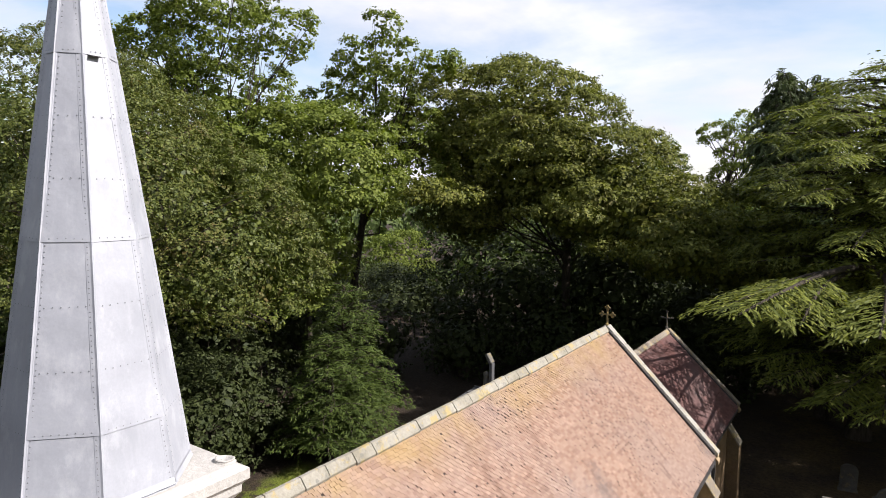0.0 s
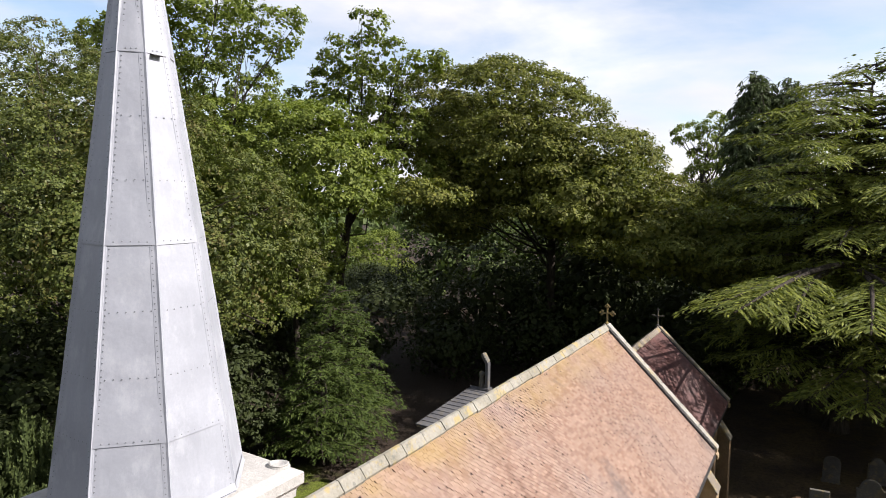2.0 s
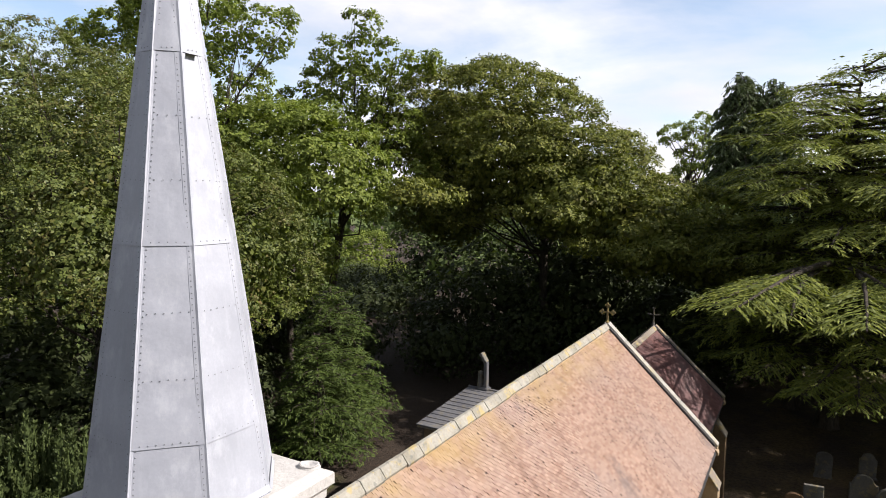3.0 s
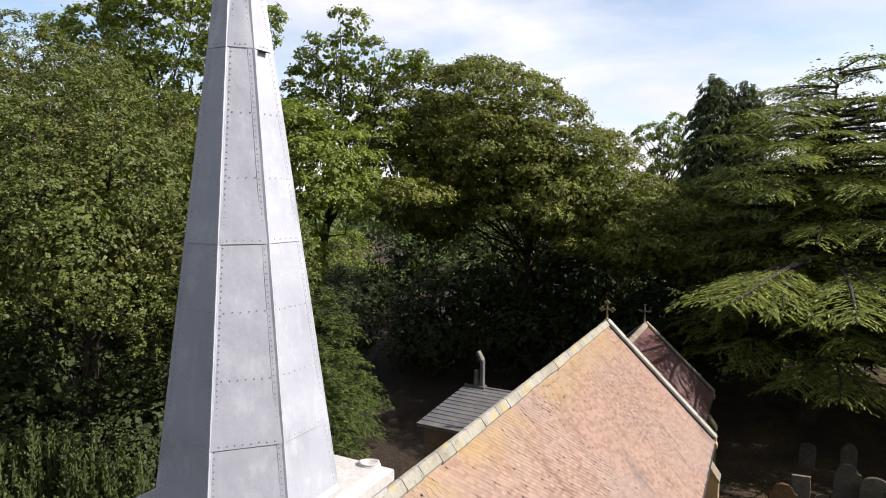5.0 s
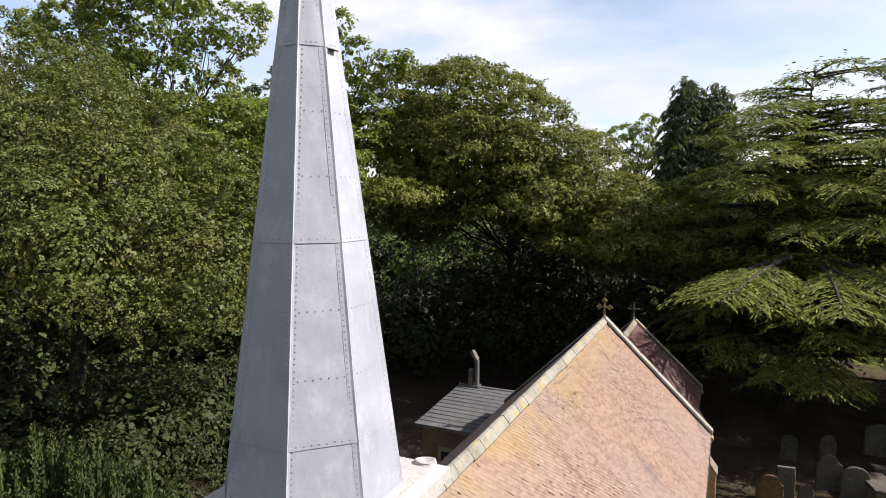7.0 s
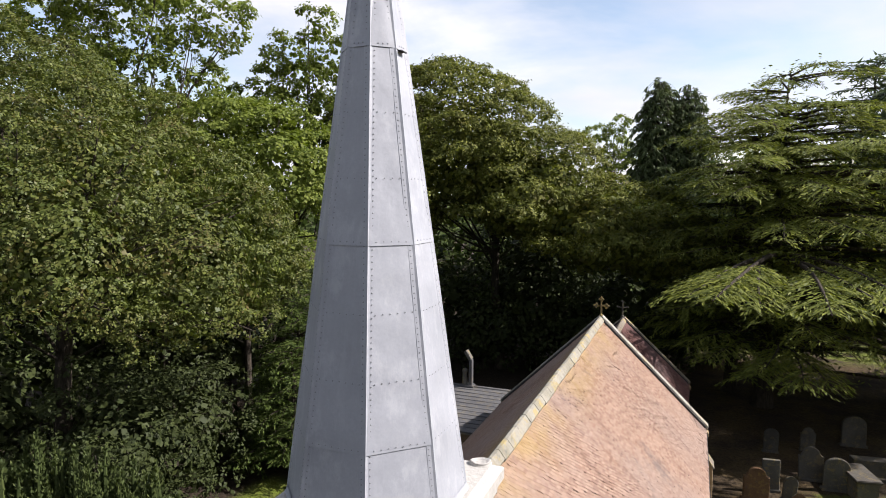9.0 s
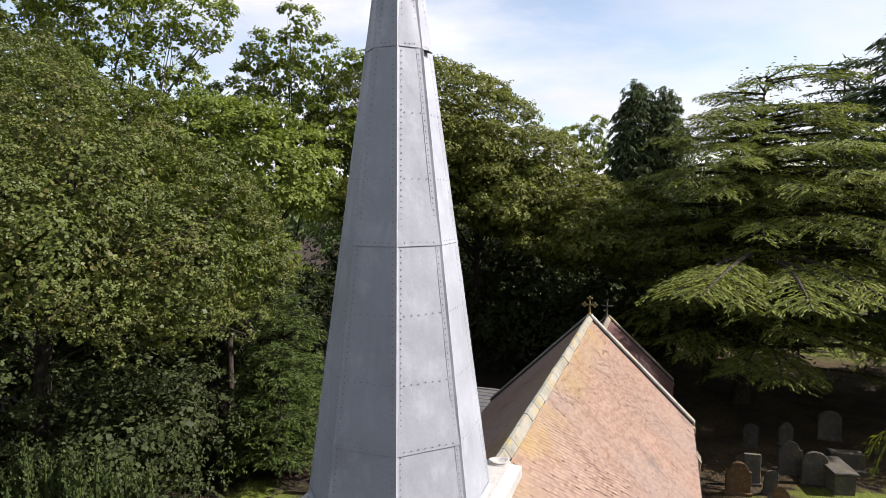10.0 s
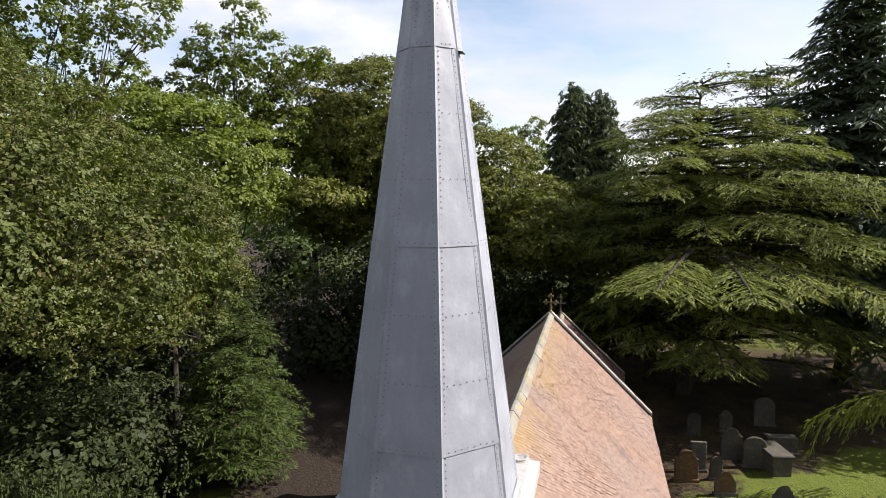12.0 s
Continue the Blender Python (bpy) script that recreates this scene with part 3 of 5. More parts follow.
def copings(t, d, y, mat, seed, width=0.30, pieces=6, proud=0.15, foot=0.12):
    """Sloped slabs up both edges of a gable, with a kneeler at the foot."""
    rnd = random.Random(seed)
    for s in (1, -1):
        a = Vector((RX, y, d["ridge"] + proud + 0.03))
        b = Vector((RX + s * (d["half"] + foot * 0.3), y, d["ridge"] - d["drop"] + proud - 0.0))
        ln = (b - a).length / pieces
        down = (b - a).normalized()
        turn = Matrix.Rotation(math.atan2(-down.z, abs(down.x)) * s, 4, "Y")
        for i in range(pieces):
            c = a + down * ln * (i + 0.5)
            bm = box_bm((ln - 0.008, width + rnd.uniform(-0.006, 0.006), 0.11), (0, 0, 0), 0.014, turn=turn)
            bmesh.ops.translate(bm, vec=c + Vector((0, 0, rnd.uniform(-0.004, 0.004) - 0.05)), verts=bm.verts)
            part("coping_stone", bm, mat, t)
        up = box_bm(((b - a).length - 0.1, width - 0.1, 0.18), (0, 0, 0), 0.01, turn=turn)
        bmesh.ops.translate(up, vec=(a + b) / 2 - Vector((0, 0, 0.19)), verts=up.verts)
        part("gable_parapet", up, SAND, t)
        fl = box_bm(((b - a).length - 0.15, 0.07, 0.06), (0, 0, 0), 0.01, turn=turn)
        bmesh.ops.translate(fl, vec=(a + b) / 2 + Vector((0, -width / 2 - 0.032, -0.06)), verts=fl.verts)
        part("flashing", fl, IRON, t, "dark lead flashing beside the coping")
        k = prism_bm([(0, 0), (0.34, 0), (0.34, 0.10), (0.06, 0.42), (0, 0.42)], width - 0.04, "y", (0, -(width - 0.04) / 2, 0), 0.012)
        if s < 0:
            bmesh.ops.scale(k, vec=(-1, 1, 1), verts=k.verts)
            bmesh.ops.reverse_faces(k, faces=k.faces)
        bmesh.ops.translate(k, vec=(RX + s * (d["half"] - 0.26), y, d["ridge"] - d["drop"] - 0.22), verts=k.verts)
        part("kneeler", k, SAND, t, "stone kneeler at the foot of the gable coping")


def cross_finial(t, x, y, z, h, mat, label, leafy):
    rnd = random.Random(8)
    bm = bmesh.new()
    V, F = tubes([[((0, 0, -0.06), 0.075), ((0, 0, 0.04), 0.06), ((0, 0, 0.07), 0.035), ((0, 0, h), 0.022)], [((-h * 0.3, 0, h * 0.62), 0.024), ((h * 0.3, 0, h * 0.62), 0.024)]], 8)
    for v in V:
        bm.verts.new(v)
    bm.verts.ensure_lookup_table()
    for f in F:
        bm.faces.new([bm.verts[i] for i in f])
    ends = [(0, h), (-h * 0.3, h * 0.62), (h * 0.3, h * 0.62)]
    for ex, ez in ends:
        for dx, dz in ((0.05, 0), (-0.05, 0), (0, 0.05), (0, -0.05)) if leafy else ((0.03, 0.02), (-0.03, 0.02)):
            bmesh.ops.create_icosphere(bm, subdivisions=1, radius=0.045 if leafy else 0.035, matrix=Matrix.Translation((ex + dx, rnd.uniform(-0.015, 0.015), ez + dz)) @ Matrix.Diagonal((1, 0.6, 1, 1)))
    bmesh.ops.translate(bm, vec=(x, y, z), verts=bm.verts)
    part("cross_finial", bm, mat, t, label)


def lancet(t, x, y, z0, z1, w, facing):
    """A pointed window in the side wall: stone surround and dark glass. facing: +1 or -1 along x."""
    pts = []
    zs = z1 - w * 0.9
    pts = [(-w / 2, z0), (w / 2, z0), (w / 2, zs)]
    for i in range(1, 7):
        a = i / 7
        pts.append((w / 2 - w / 2 * a ** 1.6, zs + (z1 - zs) * math.sin(a * math.pi / 2)))
    pts.append((0, z1))
    for i in range(6, 0, -1):
        a = i / 7
        pts.append((-w / 2 + w / 2 * a ** 1.6, zs + (z1 - zs) * math.sin(a * math.pi / 2)))
    pts.append((-w / 2, zs))
    win = part("window", prism_bm([(p[0] * 1.35, z0 + (p[1] - z0) * 1.06 - 0.08) for p in pts], 0.05, "x", (x - (0.0 if facing > 0 else 0.05), y, 0)), LIME, t, "pointed window with a pale stone surround")
    part("pane", prism_bm(pts, 0.03, "x", (x + (0.026 if facing > 0 else -0.056), y, 0)), GLASS, win, "dark leaded glass")


nave = gabled_body("church_nave", NAVE, SAND, "sandstone church nave with a steep orange clay tile roof")
# brown stone replaces sandstone here, painting cedar shade into the walls
chancel = gabled_body("church_chancel", CHAN, BROWN, "lower sandstone chancel with dark red tiles, tones deepened for cedar shade")
copings(nave, NAVE, 14.36, LIME_OLD, 11, width=0.28, proud=0.09)
copings(chancel, CHAN, 21.3, COPING, 12, width=0.26, pieces=5, proud=0.08)
ridge_stones(nave, NAVE, 1.02, 14.18, RIDGE, 3)
ridge_stones(chancel, CHAN, 14.5, 21.1, COPING, 4, 0.13)
cross_finial(nave, RX, 14.33, NAVE["ridge"] + 0.08, 0.52, CROSS, "weathered dark foliate stone cross with golden lichen", True)
cross_finial(chancel, RX - 0.06, 21.3, CHAN["ridge"] + 0.1, 0.62, GRAVE, "dark stone gable cross", False)


def buttress(t, x, y, h, face, mat=SAND):
    b = prism_bm([(0, 0), (0.42, 0), (0.42, h - 0.6), (0.0, h)], 0.5, "y", (0, -0.25, 0), 0.015)
    if face < 0:
        bmesh.ops.scale(b, vec=(-1, 1, 1), verts=b.verts)
        bmesh.ops.reverse_faces(b, faces=b.faces)
    bmesh.ops.translate(b, vec=(x, y, -0.1), verts=b.verts)
    part("buttress", b, mat, t, "stepped sandstone buttress with a sloped cap")
    cap = box_bm((0.74, 0.54, 0.05), (0, 0, 0), 0.012, turn=Matrix.Rotation(math.atan2(0.6, 0.42) * face, 4, "Y"))
    bmesh.ops.translate(cap, vec=(x + face * 0.225, y, h - 0.385), verts=cap.verts)
    part("buttress_cap", cap, COPING, t)


XS = RX + NAVE["half"] - 0.22
for y in (13.6, 9.4, 5.2):
    buttress(nave, XS, y, 4.5, 1)
for y in (11.5, 7.3):
    lancet(nave, XS, y, 1.6, 4.0, 0.7, 1)
lancet(chancel, RX + CHAN["half"] - 0.22, 18.0, 1.7, 3.5, 0.6, 1)
# same shade-browned stone as the chancel wall
buttress(chancel, RX + CHAN["half"] - 0.22, 20.9, 3.3, 1, BROWN)


def block_wall(parent, x0, x1, z0, z1, y, seed):
    """Coursed stone blocks, set proud of a wall that faces -y."""
    rnd = random.Random(seed)
    z = z0
    while z < z1 - 0.05:
        h = min(rnd.choice((0.18, 0.22, 0.26)), z1 - z)
        x = x0
        while x < x1 - 0.02:
            w = min(rnd.uniform(0.3, 0.62), x1 - x)
            if x1 - x - w < 0.15:
                w = x1 - x
            d = rnd.uniform(0.05, 0.07)
            part("stone_block", box_bm((w - 0.014, d, h - 0.014), (x + w / 2, y - d / 2 + 0.04, z + h / 2), 0.008), BROWN, parent)
            x += w
        z += h


def build_vestry():
    t = thing("church_vestry", (0, 0, 0), "low sandstone vestry with a shallow grey lead roof and a chimney", "church")
    x0, x1, y0, y1, ze, zr = -5.36, -2.7, 12.78, 16.9, 4.0, 4.26
    ym = 16.4
    part("wall", prism_bm([(y0 + 0.15, -0.2), (y1 - 0.15, -0.2), (y1 - 0.15, ze - 0.2), (ym, zr - 0.08), (y0 + 0.15, ze - 0.05)], x1 - x0, "x", (x0, 0, 0)), BROWN, t, "brown coursed sandstone walls")
    block_wall(t, x0, x1, 1.2, ze - 0.1, y0 + 0.15, 6)
    part("roof", prism_bm([(y0, ze), (ym, zr), (y1, ze - 0.15), (y1, ze - 0.2), (ym, zr - 0.05), (y0, ze - 0.05)], x1 - x0 + 0.22, "x", (x0 - 0.22, 0, 0.02), 0.008), SLATE, t, "shallow roof of grey lead bays")
    part("eaves_board", box_bm((x1 - x0 + 0.2, 0.04, 0.07), ((x0 + x1) / 2 - 0.1, y0 + 0.04, ze - 0.055), 0.006), COPING, t, "pale eaves board")
    # rolls that part the lead into bays, across the slope
    n = 12
    for i in range(1, n):
        f = i / n
        y, z = y0 + (ym - y0) * f, ze + (zr - ze) * f
        V, F = tubes([[((x0 - 0.2, y, z + 0.024), 0.024), ((x1, y, z + 0.024), 0.024)]], 8)
        part_mesh("lead_roll", mesh_from("lead_roll", V, F, SLATE, smooth=True), t)
    V, F = tubes([[((x0 - 0.2, ym, zr + 0.03), 0.05), ((x1, ym, zr + 0.03), 0.05)]], 8)
    part_mesh("ridge_roll", mesh_from("ridge_roll", V, F, SLATE, smooth=True), t)
    # slim twin chimney with a tilted cap slab
    cx, cy = -4.98, 16.42
    # stack takes the dark roof grey, painting in the shade on it
    part("chimney", box_bm((0.12, 0.2, 1.2), (cx + 0.12, cy, zr + 0.45), 0.015), SLATE, t, "weathered stone chimney stack, coloured dark for the shade on it")
    V, F = tubes([[((cx - 0.12, cy, zr), 0.12), ((cx - 0.12, cy, zr + 0.3), 0.1), ((cx - 0.12, cy, zr + 0.52), 0.085), ((cx - 0.12, cy, zr + 0.56), 0.105), ((cx - 0.12, cy, zr + 0.64), 0.1), ((cx - 0.12, cy, zr + 0.68), 0.05)]], 10)
    part_mesh("chimney_pot", mesh_from("chimney_pot", V, F, GRAVE_PALE, smooth=True), t, "mottled rounded chimney pot")
    part("chimney_base", box_bm((0.5, 0.36, 0.16), (cx, cy, zr + 0.02), 0.03), SLATE, t)
    cap = box_bm((0.12, 0.26, 0.38), (0, 0, 0), 0.015, turn=Matrix.Rotation(radians(-32), 4, "Y"))
    bmesh.ops.translate(cap, vec=(cx + 0.02, cy, zr + 1.2), verts=cap.verts)
    part("chimney_cap", cap, GRAVE_PALE, t, "pale tilted cap slab")
    w = part("window", box_bm((0.85, 0.10, 0.95), (-4.35, y0 + 0.12, 2.85), 0.01), COPING, t, "small stone-framed window")
    part("pane", box_bm((0.62, 0.03, 0.72), (-4.35, y0 + 0.063, 2.85)), GLASS, w, "dark glass")


build_vestry()

# ---- gravestones ----
def headstone(at, w, h, th, mat, style, label, turn=0.0, lean=0.0):
    t = thing("headstone", at, label, "gravestone", "gravestones in the churchyard")
    pts = [(-w / 2, -0.15), (w / 2, -0.15)]
    if style == "round":
        sh = h - w * 0.42
        pts += [(w / 2, sh)] + [(w / 2 * math.cos(a), sh + w * 0.42 * math.sin(a)) for a in np.linspace(0.15, math.pi - 0.15, 11)] + [(-w / 2, sh)]
    elif style == "shoulder":
        sh = h - w * 0.36
        pts += [(w / 2, sh), (w * 0.40, sh), (w * 0.40, sh + 0.04)] + [(w * 0.36 * math.cos(a), sh + 0.05 + w * 0.33 * math.sin(a)) for a in np.linspace(0.1, math.pi - 0.1, 9)] + [(-w * 0.40, sh + 0.04), (-w * 0.40, sh), (-w / 2, sh)]
    elif style == "point":
        sh = h - w * 0.5
        pts += [(w / 2, sh), (w * 0.36, sh + w * 0.24), (w * 0.16, h - w * 0.06), (0, h), (-w * 0.16, h - w * 0.06), (-w * 0.36, sh + w * 0.24), (-w / 2, sh)]
    else:
        pts += [(w / 2, h), (-w / 2, h)]
    b = prism_bm(pts, th, "y", (0, -th / 2, 0), 0.015)
    part("stone", b, mat, t)
    part("plinth", box_bm((w * 1.12, th * 1.8, 0.18), (0, 0, 0.0), 0.02), mat, t)
    if style in ("round", "point", "shoulder"):
        part("panel", prism_bm([(p[0] * 0.78, 0.12 + (p[1] + 0.15) * 0.8) for p in pts], 0.012, "y", (0, -th / 2 - 0.008, 0)), GRAVE_WARM if style == "point" else mat, t, "slightly raised inscription panel")
    t.rotation_euler = (radians(lean), radians(lean * 0.4), radians(turn))
    return t


headstone((6.45, 19.4, 0), 0.80, 0.85, 0.14, GRAVE_PALE, "point", "pointed pale headstone with a tan face and a sunlit rim", 10, -2)
headstone((8.35, 19.0, 0), 0.75, 0.68, 0.14, GRAVE_PALE, "shoulder", "low shouldered pale headstone at the edge of the lawn", 10, 2)
headstone((5.15, 20.3, 0), 0.9, 1.25, 0.16, GRAVE_WARM, "shoulder", "orange sandstone headstone with a scalloped top", 8, 1)
headstone((9.75, 27.6, 0), 1.0, 1.4, 0.16, GRAVE, "round", "dark broad headstone on sunlit needle litter", 8, -1)
headstone((7.7, 26.2, 0), 0.62, 1.05, 0.13, GRAVE, "shoulder", "small dark headstone among brown needles", 12, 2)
headstone((7.35, 22.9, 0), 0.90, 1.35, 0.15, GRAVE, "shoulder", "tall mottled grey headstone in shade", 9, -2)
headstone((8.1, 22.3, 0), 0.92, 1.3, 0.15, GRAVE_PALE, "round", "tall pale round-topped headstone in shade", 9, 1)
headstone((6.15, 25.4, 0), 0.6, 1.1, 0.13, GRAVE, "round", "small dark round headstone in deep shade", 5, 3)
headstone((5.75, 21.3, 0), 0.62, 1.25, 0.14, GRAVE_PALE, "flat", "square-topped grey headstone in shade", 8, -1)
headstone((6.3, 20.7, 0), 0.5, 0.95, 0.12, GRAVE, "round", "narrow dark leaning headstone", 15, 5)
headstone((9.6, 24.2, 0), 1.3, 0.75, 0.5, GRAVE, "flat", "low dark block monument in shade", 8, 0)
headstone((5.4, 45.5, 0), 0.9, 1.4, 0.16, GRAVE, "round", "dark headstone at the far lawn", 5, 0)


def chest_tomb(at, turn):
    t = thing("chest_tomb", at, "low stone chest tomb with a pale lid in the shade", "tomb")
    part("body", box_bm((0.75, 1.5, 0.8), (0, 0, 0.35), 0.02), GRAVE_PALE, t)
    part("lid", box_bm((0.92, 1.7, 0.12), (0, 0, 0.81), 0.025), GRAVE, t, "dark mossy lid slab")
    t.rotation_euler = (0, 0, radians(turn))


chest_tomb((8.85, 22.3, 0), 12)


# ---- trees ----
UP = np.array((0.0, 0.0, 1.0))


def unit(a):
    return a / np.maximum(np.linalg.norm(a, axis=-1, keepdims=True), 1e-9)


def leaf_quads(P, out, size, rng, width=0.5, up=0.35, outward=1.1):
    """Pointed leaves at P (n, 3), facing partly up and partly along out."""
    n = len(P)
    nrm = unit(rng.normal(size=(n, 3)) * 0.42 + UP * up + out * outward)
    a = unit(np.cross(nrm, rng.normal(size=(n, 3))))
    b = np.cross(nrm, a)
    ln = size * rng.uniform(0.6, 1.35, (n, 1))
    bend = nrm * ln * rng.uniform(-0.12, 0.05, (n, 1))
    return np.stack([P - a * ln * 0.5, P + b * ln * width * 0.5 + bend, P + a * ln * 0.5, P - b * ln * width * 0.5 + bend], 1)


def spray_quads(P, D, length, rng, width=0.25, spread=0.5, droop=0.25):
    """Narrow sprays at P along D, fanned out and hanging a little."""
    n = len(P)
    d = unit(D + rng.normal(size=(n, 3)) * spread * np.array((1, 1, 0.35)) - UP * droop * rng.uniform(0, 1.4, (n, 1)))
    nrm = unit(UP * 0.9 + rng.normal(size=(n, 3)) * 0.45)
    b = unit(np.cross(d, nrm))
    ln = length * rng.uniform(0.55, 1.3, (n, 1))
    w = ln * width * 0.5
    return np.stack([P, P + d * ln * 0.45 + b * w, P + d * ln, P + d * ln * 0.45 - b * w], 1)


def sphere_dirs(n, rng, low=-1.0):
    z = rng.uniform(low, 1, n)
    a = rng.uniform(0, 2 * np.pi, n)
    r = np.sqrt(1 - z * z)
    return np.stack([r * np.cos(a), r * np.sin(a), z], 1)


def crown_clumps(crowns, spacing, rng, low=-0.5, bare=0.0, lump=0.42):
    """Places and outward ways of leaf clumps, spaced out over the outside of joined ellipsoids."""
    cand, ways = [], []
    waves = unit(rng.normal(size=(7, 3))) * (2 * math.pi / (spacing * rng.uniform(2.6, 5.0, (7, 1))))
    shift = rng.uniform(0, 6.28, 7)
    C = np.array([c[:3] for c in crowns], float)
    R = np.array([c[3:] for c in crowns], float)
    for i in range(len(crowns)):
        a, b, c = R[i] ** 1.6
        n = int(5.0 * 4 * math.pi * ((a * b + a * c + b * c) / 3) ** (1 / 1.6) / spacing ** 2)
        d = sphere_dirs(n, rng, low)
        swell = np.sin((C[i] + d * R[i]) @ waves.T + shift).mean(1, keepdims=True)
        p = C[i] + d * R[i] * (0.96 + np.clip(swell, -0.35, 0.35) * lump * spacing / R[i].mean() + rng.normal(0, 0.025, (n, 1)))
        deep = swell[:, 0] < (-0.34 if lump < 1 else -0.26)
        for j in range(len(crowns)):
            if j != i:
                deep |= (((p - C[j]) / R[j]) ** 2).sum(1) < 0.78
        cand.append(p[~deep])
        ways.append(unit(d / R[i])[~deep])
    cand, ways = np.concatenate(cand), np.concatenate(ways)
    order = rng.permutation(len(cand))
    keep = np.zeros((len(cand), 3))
    picked = []
    for k in order:
        m = len(picked)
        if m == 0 or ((keep[:m] - cand[k]) ** 2).sum(1).min() > (spacing * rng.uniform(0.8, 1.15)) ** 2:
            keep[m] = cand[k]
            picked.append(k)
    picked = np.array(picked)
    if bare:
        picked = picked[rng.random(len(picked)) > bare]
    return cand[picked], ways[picked]


def rosette_quads(Q, E, per, size, rng, width, flat=0.45):
    """Leaves that stand out round each twig end Q, their faces turned outward along E and to the sky."""
    q, e = np.repeat(Q, per, 0), np.repeat(E, per, 0)
    n = len(q)
    nrm = unit(e * 0.9 + UP * flat + rng.normal(size=(n, 3)) * 0.42)
    d = rng.normal(size=(n, 3)) + e * 0.35 - UP * 0.25
    d = unit(d - nrm * (d * nrm).sum(1, keepdims=True))
    b = np.cross(nrm, d)
    ln = size * rng.uniform(0.65, 1.3, (n, 1))
    s = q + e * rng.normal(0, 0.35, (n, 1)) * size + d * ln * 0.15
    bend = nrm * ln * rng.uniform(-0.2, 0.02, (n, 1))
    return np.stack([s, s + d * ln * 0.55 + b * ln * width * 0.5, s + d * ln + bend, s + d * ln * 0.55 - b * ln * width * 0.5], 1)


def limb_paths(base, fork, centres, rng, count, r0):
    """A trunk with limbs that bend out to some of the lobes."""
    base, fork = np.array(base, float), np.array(fork, float)
    mid = (base + fork) / 2 + np.append(rng.normal(size=2) * 0.25, 0)
    paths = [[(base - UP * 0.3, r0 * 1.45), (base + UP * 0.5, r0 * 1.08), (mid, r0 * 0.9), (fork, r0 * 0.72)]]
    pick = rng.permutation(len(centres))[:count]
    for i in pick:
        c, _ = centres[i]
        s = mid + (fork - mid) * rng.uniform(0.2, 1.0)
        m = s + (c - s) * 0.5 + np.append(rng.normal(size=2) * 0.4, 0.35)
        rr = r0 * rng.uniform(0.16, 0.3)
        m1 = (s + m) / 2 + rng.normal(size=3) * 0.38
        paths.append([(s, rr), (m1, rr * 0.8), (m, rr * 0.55), (c, rr * 0.2)])
        for _ in range(2):
            e = c + rng.normal(size=3) * 0.4
            paths.append([(m, rr * 0.35), ((m + e) / 2 + rng.normal(size=3) * 0.2, rr * 0.22), (e, rr * 0.07)])
    return paths


def broadleaf(name, label, base, fork, crowns, spacing, clump_r, twigs, per, size, mat, seed, r0=0.35, limbs=14, bark=BARK, low=-0.5, width=0.55, core=1.0, bare=0.0, squash=0.72, lump=0.42):
    """A tree whose crown is built of clumps, the clumps of twig ends and the twig ends of leaves."""
    rng = np.random.default_rng(seed)
    t = thing(name, base, label, "tree")
    P, N = crown_clumps(crowns, spacing, rng, low, bare, lump)
    r = clump_r * rng.uniform(0.65, 1.3, len(P))
    k = np.maximum(4, (twigs * (r / clump_r) ** 2).astype(int))
    c, nn, rr = np.repeat(P, k, 0), np.repeat(N, k, 0), np.repeat(r, k)[:, None]
    m = len(c)
    e = unit(sphere_dirs(m, rng) + nn * 0.55 + UP * 0.45)
    flat = np.array((1.15, 1.15, squash))
    q = c + e * rr * rng.uniform(0.7, 1.08, (m, 1)) * flat
    Q = [rosette_quads(q, e, per, size, rng, width)]
    # leaves within each clump, behind its outer twigs
    inner = c[::3] + rng.normal(size=(len(c[::3]), 3)) * rr[::3] * 0.38
    Q.append(leaf_quads(inner, nn[::3], size * 1.15, rng, 0.7))
    # the shaded leaves deep in the crown
    for cx, cy, cz, rx, ry, rz in crowns if core else ():
        n = int(core * 4.5 * (rx * ry + rx * rz + ry * rz) / (size * 1.8) ** 2 * 0.8)
        d = sphere_dirs(n, rng)
        Q.append(leaf_quads(np.array((cx, cy, cz)) + d * np.array((rx, ry, rz)) * rng.uniform(0.45, 0.74, (n, 1)), d, size * 1.8, rng, 0.85))
    V = np.concatenate(Q) - np.array(base)
    part_mesh("crown", quads("crown", V, mat), t, kind="stuff")
    tv, tf = tubes(limb_paths(base, fork, list(zip(P, r)), rng, limbs, r0), 6)
    part_mesh("trunk", mesh_from("trunk", [v - Vector(base) for v in tv], tf, bark, smooth=True), t)
    return t


